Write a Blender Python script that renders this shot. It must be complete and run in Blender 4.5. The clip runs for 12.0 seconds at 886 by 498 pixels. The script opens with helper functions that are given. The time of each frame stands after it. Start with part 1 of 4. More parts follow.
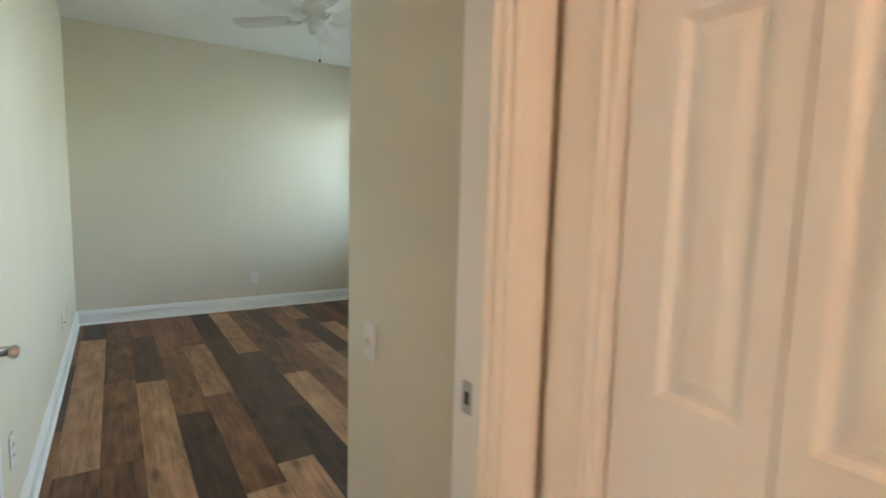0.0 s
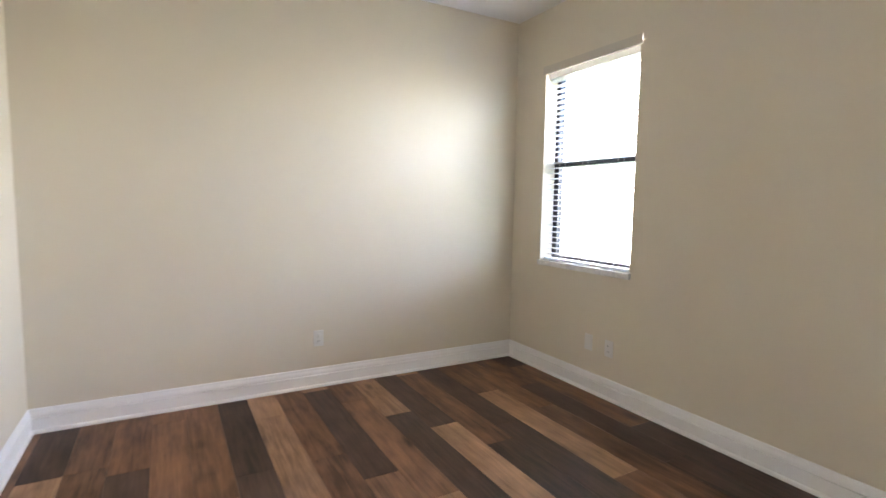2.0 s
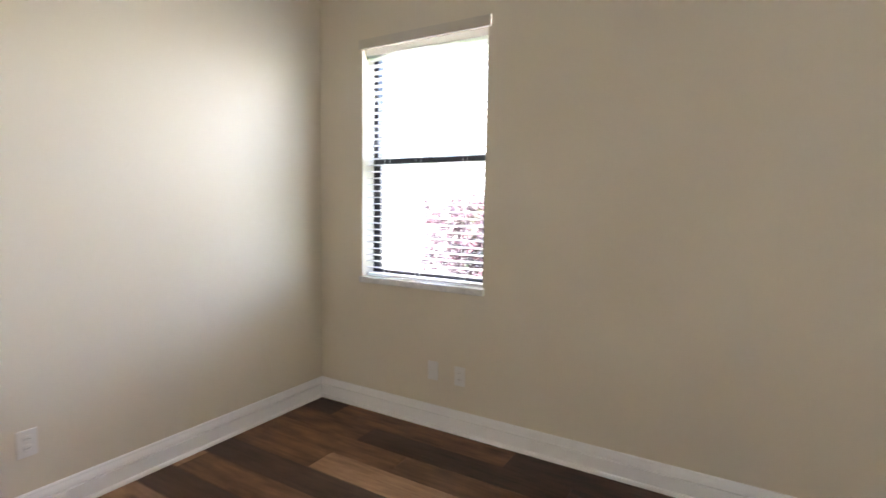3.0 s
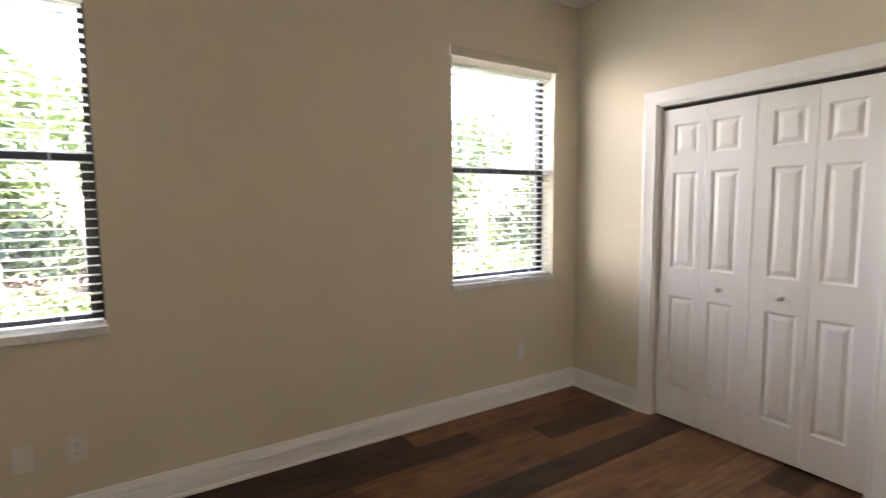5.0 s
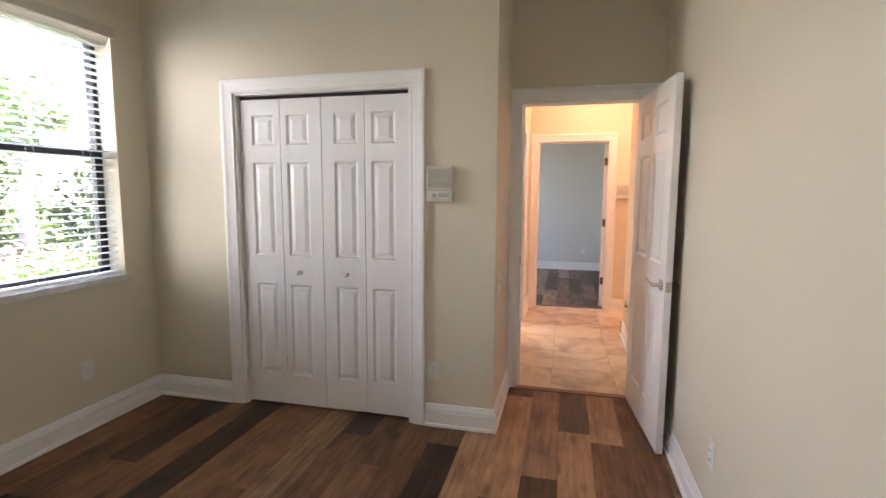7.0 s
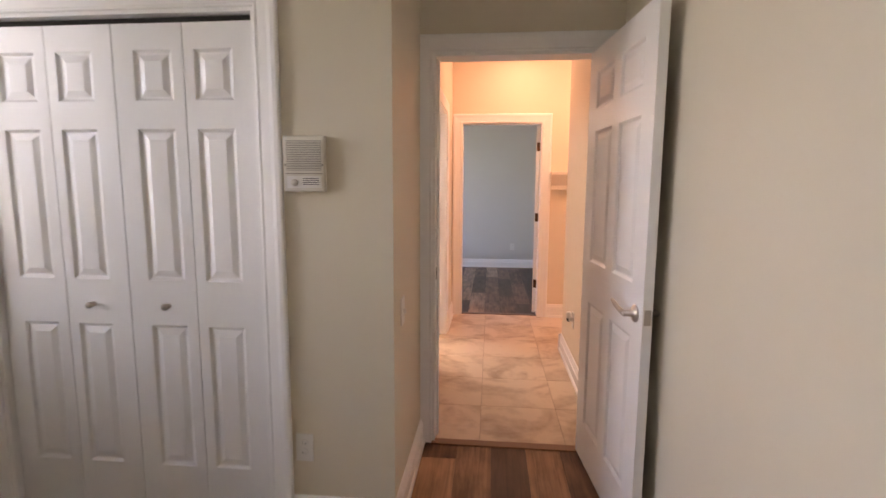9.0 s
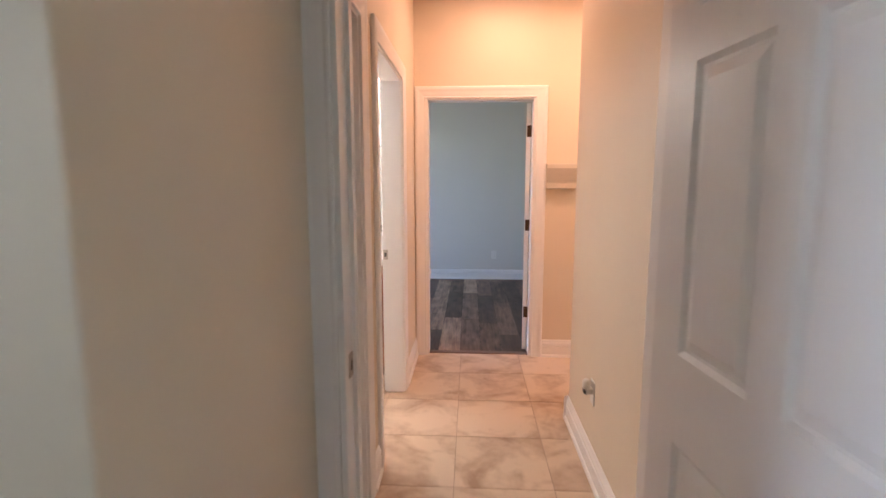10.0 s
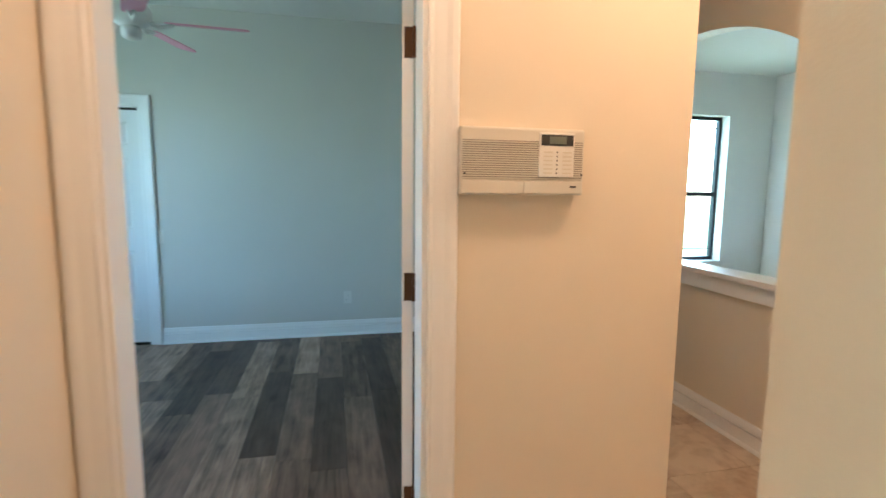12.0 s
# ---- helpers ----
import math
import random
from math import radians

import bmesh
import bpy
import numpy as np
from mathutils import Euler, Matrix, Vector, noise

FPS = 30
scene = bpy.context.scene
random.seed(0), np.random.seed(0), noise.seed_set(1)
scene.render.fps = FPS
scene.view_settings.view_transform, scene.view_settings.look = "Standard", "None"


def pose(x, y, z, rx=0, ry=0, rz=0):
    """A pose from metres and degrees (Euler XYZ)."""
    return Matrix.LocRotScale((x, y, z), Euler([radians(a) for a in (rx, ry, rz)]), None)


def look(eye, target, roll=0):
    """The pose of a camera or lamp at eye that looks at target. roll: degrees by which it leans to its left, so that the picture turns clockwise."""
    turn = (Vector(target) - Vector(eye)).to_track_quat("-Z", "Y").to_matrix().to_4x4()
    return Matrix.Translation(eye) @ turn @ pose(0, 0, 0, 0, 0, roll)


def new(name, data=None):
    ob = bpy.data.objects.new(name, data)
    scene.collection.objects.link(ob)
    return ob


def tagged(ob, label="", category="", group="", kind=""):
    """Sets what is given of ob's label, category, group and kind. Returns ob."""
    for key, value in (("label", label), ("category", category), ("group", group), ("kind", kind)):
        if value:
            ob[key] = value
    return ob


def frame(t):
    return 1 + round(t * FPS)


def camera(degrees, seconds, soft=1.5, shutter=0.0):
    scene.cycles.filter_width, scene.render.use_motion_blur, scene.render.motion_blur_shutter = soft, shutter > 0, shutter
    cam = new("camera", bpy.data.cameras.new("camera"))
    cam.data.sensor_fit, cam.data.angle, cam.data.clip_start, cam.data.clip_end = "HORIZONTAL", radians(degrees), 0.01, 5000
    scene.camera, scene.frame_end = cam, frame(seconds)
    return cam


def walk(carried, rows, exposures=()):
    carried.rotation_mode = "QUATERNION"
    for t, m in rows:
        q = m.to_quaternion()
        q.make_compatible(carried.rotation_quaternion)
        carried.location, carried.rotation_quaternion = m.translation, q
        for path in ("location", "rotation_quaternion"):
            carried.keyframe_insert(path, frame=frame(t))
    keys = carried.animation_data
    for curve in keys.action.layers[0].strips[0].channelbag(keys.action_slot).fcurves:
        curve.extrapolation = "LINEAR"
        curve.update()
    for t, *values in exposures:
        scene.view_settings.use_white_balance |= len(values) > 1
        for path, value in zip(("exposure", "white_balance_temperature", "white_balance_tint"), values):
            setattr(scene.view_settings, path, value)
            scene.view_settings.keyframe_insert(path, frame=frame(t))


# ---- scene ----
cam = camera(83.7, 12.0, shutter=0.3)
EXPOSURES = [(0.0, 4.85, 5750, -4), (0.8, 5.35, 5600, 10), (1.5, 5.35, 6050, 17), (3.0, 5.2, 6350, 20), (4.9, 4.6, 7050, 21), (5.5, 4.9, 7000, 22), (6.0, 4.85, 6800, 22), (7.0, 4.55, 6700, 20), (9.0, 4.35, 7000, 27), (9.6, 4.25, 6550, 25), (10.5, 4.3, 5250, 2), (11.2, 4.22, 4900, -10), (12.0, 4.22, 5050, -14)]
PATH = [
    (0, (0.345, -0.80, 1.33), (1.446, 0.856, 1.118), 1.5),
    (0.5, (0.360, -0.212, 1.273), (1.318, 1.531, 1.078), 1.3),
    (1, (0.47, 0.384, 1.277), (1.381, 2.154, 1.085), 1.2),
    (1.5, (0.611, 0.985, 1.301), (1.502, 2.766, 1.112), 1.1),
    (2, (0.709, 1.538, 1.33), (1.683, 3.275, 1.149), 1.0),
    (2.5, (0.779, 2.008, 1.332), (2.098, 3.503, 1.169), 1.3),
    (3, (0.816, 2.508, 1.368), (2.529, 3.526, 1.195), 0.9),
    (5, (0.679, 3.624, 1.432), (2.364, 2.563, 1.248), -0.5),
    (5.5, (0.688, 3.705, 1.44), (2.054, 2.259, 1.231), -0.4),
    (6, (0.627, 3.643, 1.418), (1.698, 1.968, 1.208), -0.2),
    (6.5, (0.608, 3.596, 1.415), (1.34, 1.747, 1.2), 0.1),
    (7, (0.612, 3.553, 1.426), (1.083, 1.623, 1.2), 0.3),
    (9, (0.628, 2.555, 1.40), (0.817, 0.58, 1.146), 0.3),
    (9.5, (0.605, 1.90, 1.41), (0.760, -0.077, 1.150), 0.1),
    (10, (0.60, 1.195, 1.415), (0.708, -0.784, 1.146), 0.0),
    (10.5, (0.555, 0.509, 1.417), (0.611, -1.471, 1.146), -0.1),
    (11, (0.502, -0.18, 1.433), (0.509, -2.159, 1.148), 0.1),
    (11.5, (0.477, -0.812, 1.405), (0.315, -2.788, 1.148), 0.1),
    (12, (0.365, -1.326, 1.375), (-0.065, -3.268, 1.136), 0.6),
]
walk(cam, [(t, look(eye, target, roll)) for t, eye, target, roll in PATH], EXPOSURES)
SKY, SUN, HALL, DAY = 0.14, 3.8, 1.3, 1.3

# ---- world, sun, large lights ----
world = bpy.data.worlds.new("sky")
scene.world = world
world.use_nodes = True
wn = world.node_tree
sky = wn.nodes.new("ShaderNodeTexSky")
sky.sky_type = "NISHITA"
sky.sun_disc = False
sky.sun_elevation = radians(52)
sky.sun_rotation = radians(250)
wn.links.new(sky.outputs[0], wn.nodes["Background"].inputs[0])
wn.nodes["Background"].inputs[1].default_value = SKY

sun = new("sun", bpy.data.lights.new("sun", "SUN"))
sun.data.energy, sun.data.angle, sun.data.color = SUN, radians(0.6), (1.0, 0.95, 0.86)
sun.matrix_world = look((-8, -3, 12), (0, 0, 0))


def lamp(name, kind, m, energy, color, size=0.2):
    ob = new(name, bpy.data.lights.new(name, kind))
    ob.data.energy, ob.data.color = energy, color
    if kind == "AREA":
        ob.data.shape, ob.data.size = "DISK", size
    else:
        ob.data.shadow_soft_size = size
    ob.matrix_world = m
    return ob


def daylight(name, m, energy, wide, high):
    """Sky light in a window's opening."""
    ob = lamp(name, "AREA", m, energy, (1.0, 0.985, 0.96))
    ob.data.shape, ob.data.size, ob.data.size_y = "RECTANGLE", wide, high
    ob.data.spread = radians(120)


daylight("sky_light_near_closet", look((3.62, 1.42, 1.70), (0, 1.42, 0.25)), DAY, 0.95, 1.60)
daylight("sky_light_far_window", look((3.62, 4.19, 1.70), (0, 4.19, 0.25)), DAY, 0.95, 1.60)
# Blue room: lamp added in an unseen opening to bring in daylight.
daylight("added_daylight_blue_room", look((3.45, -4.55, 1.63), (0, -4.55, 1.63)), DAY * 0.62, 1.2, 1.4)
daylight("sky_light_stair", look((-3.34, -6.07, 1.35), (-3.34, 0, 1.35)), DAY * 0.7, 0.66, 1.4)
WARM = (1.0, 0.51, 0.30)
# Hall and passage fixtures are unseen; these lamps supply their warm light.
lamp("hall_lamp", "AREA", pose(0.36, -2.15, 2.805), HALL * 0.60, WARM, 0.26)
lamp("passage_lamp", "AREA", pose(-0.9, -2.2, 2.805), HALL * 1.0, WARM, 0.26)
lamp("vanity_lamp", "POINT", pose(2.45, -2.45, 2.16), HALL * 1.15, (1.0, 0.93, 0.86), 0.14)

# ---- materials ----


def nodes_of(name):
    m = bpy.data.materials.new(name)
    m.use_nodes = True
    return m, m.node_tree.nodes, m.node_tree.links, m.node_tree.nodes["Principled BSDF"]


def surface(name, color, rough=0.5, metal=0.0, fine=220.0, bump=0.05, vary=0.06, coarse=1.6, stretch=(1, 1, 1)):
    """Plain finish with broad unevenness, fine grain and a little relief."""
    m, n, l, b = nodes_of(name)
    geo = n.new("ShaderNodeNewGeometry")
    mp = n.new("ShaderNodeMapping")
    mp.inputs["Scale"].default_value = stretch
    l.new(geo.outputs["Position"], mp.inputs[0])
    big, small = n.new("ShaderNodeTexNoise"), n.new("ShaderNodeTexNoise")
    big.inputs["Scale"].default_value, small.inputs["Scale"].default_value = coarse, fine
    big.inputs["Detail"].default_value, small.inputs["Detail"].default_value = 5, 3
    add = n.new("ShaderNodeMath")
    add.operation = "MULTIPLY_ADD"
    add.inputs[1].default_value = 0.35
    l.new(mp.outputs[0], big.inputs["Vector"])
    l.new(mp.outputs[0], small.inputs["Vector"])
    l.new(small.outputs["Fac"], add.inputs[0])
    l.new(big.outputs["Fac"], add.inputs[2])
    ramp = n.new("ShaderNodeValToRGB")
    lo = [c * (1 - vary) for c in color]
    hi = [min(1, c * (1 + vary)) for c in color]
    ramp.color_ramp.elements[0].position, ramp.color_ramp.elements[1].position = 0.35, 0.95
    ramp.color_ramp.elements[0].color, ramp.color_ramp.elements[1].color = (*lo, 1), (*hi, 1)
    l.new(add.outputs[0], ramp.inputs[0])
    l.new(ramp.outputs[0], b.inputs["Base Color"])
    b.inputs["Roughness"].default_value, b.inputs["Metallic"].default_value = rough, metal
    if bump:
        bp = n.new("ShaderNodeBump")
        bp.inputs["Strength"].default_value, bp.inputs["Distance"].default_value = bump, 0.004
        l.new(small.outputs["Fac"], bp.inputs["Height"])
        l.new(bp.outputs[0], b.inputs["Normal"])
    return m


def plank_wood(name, dark, light, rough=0.46):
    """Printed vinyl plank: long grain, knots and a tone of its own for each piece."""
    m, n, l, b = nodes_of(name)
    geo, info = n.new("ShaderNodeNewGeometry"), n.new("ShaderNodeObjectInfo")
    shift = n.new("ShaderNodeVectorMath")
    shift.operation = "SCALE"
    shift.inputs[0].default_value = (7.3, 11.9, 3.1)
    l.new(info.outputs["Random"], shift.inputs["Scale"])
    add = n.new("ShaderNodeVectorMath")
    l.new(geo.outputs["Position"], add.inputs[0])
    l.new(shift.outputs[0], add.inputs[1])
    mp = n.new("ShaderNodeMapping")
    mp.inputs["Scale"].default_value = (26, 1.7, 1)
    l.new(add.outputs[0], mp.inputs[0])
    grain, soft = n.new("ShaderNodeTexNoise"), n.new("ShaderNodeTexNoise")
    grain.inputs["Scale"].default_value, grain.inputs["Detail"].default_value, grain.inputs["Roughness"].default_value = 1.6, 8, 0.6
    grain.inputs["Distortion"].default_value = 0.6
    l.new(mp.outputs[0], grain.inputs["Vector"])
    mp2 = n.new("ShaderNodeMapping")
    mp2.inputs["Scale"].default_value = (6, 2.3, 1)
    l.new(add.outputs[0], mp2.inputs[0])
    soft.inputs["Scale"].default_value, soft.inputs["Detail"].default_value = 2.0, 5
    l.new(mp2.outputs[0], soft.inputs["Vector"])
    tone = n.new("ShaderNodeMath")
    tone.operation = "MULTIPLY_ADD"
    tone.inputs[1].default_value, tone.inputs[2].default_value = 0.30, -0.15
    l.new(info.outputs["Random"], tone.inputs[0])
    mix = n.new("ShaderNodeMath")
    mix.operation = "MULTIPLY_ADD"
    mix.inputs[1].default_value = 0.85
    l.new(soft.outputs["Fac"], mix.inputs[0])
    l.new(grain.outputs["Fac"], mix.inputs[2])
    tot = n.new("ShaderNodeMath")
    l.new(mix.outputs[0], tot.inputs[0])
    l.new(tone.outputs[0], tot.inputs[1])
    ramp = n.new("ShaderNodeValToRGB")
    e = ramp.color_ramp.elements
    e[0].position, e[1].position = 0.30, 0.64
    e[0].color, e[1].color = (*dark, 1), (*light, 1)
    half = n.new("ShaderNodeMath")
    half.operation = "MULTIPLY"
    half.inputs[1].default_value = 0.5
    l.new(tot.outputs[0], half.inputs[0])
    l.new(half.outputs[0], ramp.inputs[0])
    # knots
    vor = n.new("ShaderNodeTexVoronoi")
    mp3 = n.new("ShaderNodeMapping")
    mp3.inputs["Scale"].default_value = (6, 2.2, 1)
    l.new(add.outputs[0], mp3.inputs[0])
    l.new(mp3.outputs[0], vor.inputs["Vector"])
    vor.inputs["Scale"].default_value = 0.9
    kr = n.new("ShaderNodeValToRGB")
    kr.color_ramp.elements[0].position, kr.color_ramp.elements[1].position = 0.03, 0.17
    kr.color_ramp.elements[0].color, kr.color_ramp.elements[1].color = (0.25, 0.22, 0.2, 1), (1, 1, 1, 1)
    l.new(vor.outputs["Distance"], kr.inputs[0])
    mul = n.new("ShaderNodeMixRGB")
    mul.blend_type = "MULTIPLY"
    mul.inputs[0].default_value = 0.8
    l.new(ramp.outputs[0], mul.inputs[1])
    l.new(kr.outputs[0], mul.inputs[2])
    l.new(mul.outputs[0], b.inputs["Base Color"])
    b.inputs["Roughness"].default_value = rough
    b.inputs["Specular IOR Level"].default_value = 0.3
    bp = n.new("ShaderNodeBump")
    bp.inputs["Strength"].default_value, bp.inputs["Distance"].default_value = 0.2, 0.002
    l.new(grain.outputs["Fac"], bp.inputs["Height"])
    l.new(bp.outputs[0], b.inputs["Normal"])
    return m


def stone_tile(name, base, vein, scale=5.0, rough=0.3):
    """Polished stone-look tile with cloudy veins."""
    m, n, l, b = nodes_of(name)
    geo, info = n.new("ShaderNodeNewGeometry"), n.new("ShaderNodeObjectInfo")
    shift = n.new("ShaderNodeVectorMath")
    shift.operation = "SCALE"
    shift.inputs[0].default_value = (5.3, 8.1, 4.7)
    l.new(info.outputs["Random"], shift.inputs["Scale"])
    add = n.new("ShaderNodeVectorMath")
    l.new(geo.outputs["Position"], add.inputs[0])
    l.new(shift.outputs[0], add.inputs[1])
    a, c = n.new("ShaderNodeTexNoise"), n.new("ShaderNodeTexNoise")
    a.inputs["Scale"].default_value, a.inputs["Detail"].default_value, a.inputs["Distortion"].default_value = scale, 8, 1.4
    c.inputs["Scale"].default_value, c.inputs["Detail"].default_value = scale * 7, 5
    l.new(add.outputs[0], a.inputs["Vector"])
    l.new(add.outputs[0], c.inputs["Vector"])
    mx = n.new("ShaderNodeMath")
    mx.operation = "MULTIPLY_ADD"
    mx.inputs[1].default_value = 0.25
    l.new(c.outputs["Fac"], mx.inputs[0])
    l.new(a.outputs["Fac"], mx.inputs[2])
    ramp = n.new("ShaderNodeValToRGB")
    e = ramp.color_ramp.elements
    e[0].position, e[1].position = 0.42, 0.68
    e[0].color, e[1].color = (*vein, 1), (*base, 1)
    l.new(mx.outputs[0], ramp.inputs[0])
    l.new(ramp.outputs[0], b.inputs["Base Color"])
    b.inputs["Roughness"].default_value = rough
    return m


def leaf_mat(name, lo, hi):
    m, n, l, b = nodes_of(name)
    geo = n.new("ShaderNodeNewGeometry")
    ramp = n.new("ShaderNodeValToRGB")
    ramp.color_ramp.elements[0].color, ramp.color_ramp.elements[1].color = (*lo, 1), (*hi, 1)
    l.new(geo.outputs["Random Per Island"], ramp.inputs[0])
    l.new(ramp.outputs[0], b.inputs["Base Color"])
    b.inputs["Roughness"].default_value = 0.6
    return m


def glowing(name, color, strength):
    m, n, l, b = nodes_of(name)
    b.inputs["Base Color"].default_value = (*color, 1)
    b.inputs["Emission Color"].default_value = (*color, 1)
    b.inputs["Emission Strength"].default_value = strength
    return m


CREAM = surface("cream wall paint", (0.70, 0.64, 0.515), 0.55, fine=260, bump=0.10, vary=0.025)
HALLP = surface("cream hall paint", (0.76, 0.68, 0.55), 0.55, fine=260, bump=0.10, vary=0.025)
BLUE = surface("pale blue wall paint", (0.66, 0.65, 0.61), 0.55, fine=260, bump=0.10, vary=0.03)
CEIL = surface("ceiling paint", (0.80, 0.79, 0.77), 0.8, fine=90, bump=0.35, vary=0.03)
TRIM = surface("white trim paint", (0.88, 0.88, 0.87), 0.34, fine=140, bump=0.03, vary=0.02)
DOORP = surface("white door paint", (0.85, 0.85, 0.845), 0.35, fine=140, bump=0.04, vary=0.03, stretch=(1, 1, 0.1))
PLASTIC = surface("white plastic", (0.76, 0.75, 0.71), 0.35, fine=300, bump=0.02, vary=0.02)
IVORY = surface("aged ivory plastic", (0.66, 0.63, 0.55), 0.4, fine=300, bump=0.03, vary=0.04)
# Grey for screws and divider; behind grille bars it stands for their shadow.
GREYP = surface("grille shade and grey plastic", (0.26, 0.24, 0.20), 0.5, fine=300, bump=0.03, vary=0.05)
BLACKP = surface("black plastic", (0.02, 0.02, 0.022), 0.35, bump=0.02)
LCD = surface("display glass", (0.16, 0.18, 0.15), 0.15, bump=0)
NICKEL = surface("satin nickel", (0.50, 0.46, 0.42), 0.3, 1.0, bump=0.03)
CHROME = surface("chrome", (0.8, 0.8, 0.8), 0.08, 1.0, bump=0)
BRONZE = surface("oiled bronze", (0.10, 0.055, 0.03), 0.4, 0.8, bump=0.05, vary=0.2)
FRAME = surface("dark bronze aluminium", (0.018, 0.018, 0.022), 0.4, 0.3, bump=0.03, vary=0.15)
# Near-black colour stands for shade in gaps, holes, toe kick and closets.
DARK = surface("unlit gap", (0.03, 0.028, 0.025), 0.9, bump=0)
SLAT = surface("white blind slat", (0.85, 0.85, 0.84), 0.4, fine=160, bump=0.02, vary=0.02)
sn, sl = SLAT.node_tree.nodes, SLAT.node_tree.links
thin, blend = sn.new("ShaderNodeBsdfTranslucent"), sn.new("ShaderNodeMixShader")
thin.inputs[0].default_value = (0.85, 0.86, 0.84, 1)
blend.inputs[0].default_value = 0.35
sl.new(sn["Principled BSDF"].outputs[0], blend.inputs[1])
sl.new(thin.outputs[0], blend.inputs[2])
sl.new(blend.outputs[0], sn["Material Output"].inputs["Surface"])
# Valance toned below the white slats: its backlit shade is in the colour.
VAL = surface("shaded valance", (0.60, 0.56, 0.48), 0.5, fine=160, bump=0.02, vary=0.03)
SILLM = stone_tile("white marble sill", (0.8, 0.8, 0.78), (0.62, 0.62, 0.62), 8, 0.25)
WOODS = [plank_wood("dark vinyl plank", (0.024, 0.013, 0.009), (0.112, 0.061, 0.041)),
         plank_wood("brown vinyl plank", (0.060, 0.028, 0.015), (0.290, 0.142, 0.073)),
         plank_wood("tan vinyl plank", (0.150, 0.080, 0.043), (0.50, 0.290, 0.162))]
# Same planks as WOODS, with the bluish daylight put into their colour.
COOLW = [plank_wood("cool-lit dark vinyl plank", (0.024, 0.016, 0.011), (0.115, 0.076, 0.054)),
         plank_wood("cool-lit brown vinyl plank", (0.042, 0.027, 0.018), (0.250, 0.166, 0.116)),
         plank_wood("cool-lit tan vinyl plank", (0.105, 0.070, 0.048), (0.47, 0.335, 0.238))]
TRAV = stone_tile("travertine tile", (0.64, 0.53, 0.41), (0.37, 0.26, 0.17), 2.6, 0.28)
GROUT = surface("grout", (0.42, 0.335, 0.25), 0.9, bump=0.1)
SHOWER = stone_tile("grey shower tile", (0.36, 0.315, 0.28), (0.24, 0.21, 0.185), 3.0, 0.25)
MOSAIC = [surface("dark mosaic", (0.06, 0.04, 0.03), 0.2, bump=0), surface("tan mosaic", (0.32, 0.25, 0.19), 0.2, bump=0)]
CHERRY = surface("cherry cabinet wood", (0.33, 0.105, 0.038), 0.35, fine=60, bump=0.04, vary=0.28, coarse=4, stretch=(6, 6, 0.6))
COUNTER = surface("white cultured marble", (0.82, 0.81, 0.79), 0.15, bump=0, vary=0.03)
FABRIC = surface("white terry", (0.82, 0.81, 0.80), 0.9, fine=400, bump=0.6, vary=0.03)
CURT = surface("white curtain cloth", (0.75, 0.77, 0.82), 0.85, fine=400, bump=0.1, vary=0.03)
SOAP = surface("pink soap bottle", (0.55, 0.33, 0.28), 0.15, bump=0)
PETAL = leaf_mat("orange orchid petals", (0.85, 0.42, 0.08), (0.95, 0.75, 0.45))
LEAFD = leaf_mat("dark orchid leaf", (0.01, 0.03, 0.015), (0.03, 0.06, 0.03))
POTM = surface("tan pot", (0.42, 0.30, 0.18), 0.7, vary=0.15)
PINK = surface("pink fan blade", (0.72, 0.33, 0.45), 0.4, vary=0.03)
FANW = surface("white fan enamel", (0.74, 0.73, 0.70), 0.35, bump=0.02, vary=0.03)
GRASS = leaf_mat("lawn grass", (0.06, 0.16, 0.03), (0.16, 0.30, 0.07))
SOIL = surface("lawn", (0.06, 0.085, 0.035), 0.9, fine=30, bump=0.5, vary=0.4)
LEAVES = leaf_mat("garden leaves", (0.02, 0.05, 0.014), (0.11, 0.16, 0.05))
HEDGEM = leaf_mat("bright hedge leaves", (0.06, 0.11, 0.03), (0.19, 0.26, 0.09))
UNDER = leaf_mat("undergrowth leaves", (0.008, 0.018, 0.008), (0.06, 0.095, 0.03))
DRYL = leaf_mat("dry fern leaves", (0.05, 0.03, 0.03), (0.24, 0.16, 0.14))
PALEB = surface("pale bark", (0.34, 0.28, 0.27), 0.8, fine=40, bump=0.4, vary=0.2)
REDL = leaf_mat("red and purple leaves", (0.012, 0.010, 0.016), (0.075, 0.026, 0.036))
BARK = surface("bark", (0.10, 0.075, 0.07), 0.9, fine=25, bump=0.8, vary=0.4, stretch=(1, 1, 0.2))
STUCCO = surface("pale stucco", (0.72, 0.69, 0.64), 0.85, fine=60, bump=0.4, vary=0.06)
SHADE = glowing("lit frosted glass", (1.0, 0.93, 0.82), 1.5)
MIRROR = surface("mirror silver", (0.86, 0.88, 0.87), 0.012, 1.0, bump=0, vary=0.0)
gm, gn, gl, gb = nodes_of("window glass")
clear, shine, both = gn.new("ShaderNodeBsdfTransparent"), gn.new("ShaderNodeBsdfGlossy"), gn.new("ShaderNodeMixShader")
shine.inputs["Roughness"].default_value = 0.01
both.inputs[0].default_value = 0.04
gl.new(clear.outputs[0], both.inputs[1])
gl.new(shine.outputs[0], both.inputs[2])
gl.new(both.outputs[0], gn["Material Output"].inputs["Surface"])
GLASS = gm

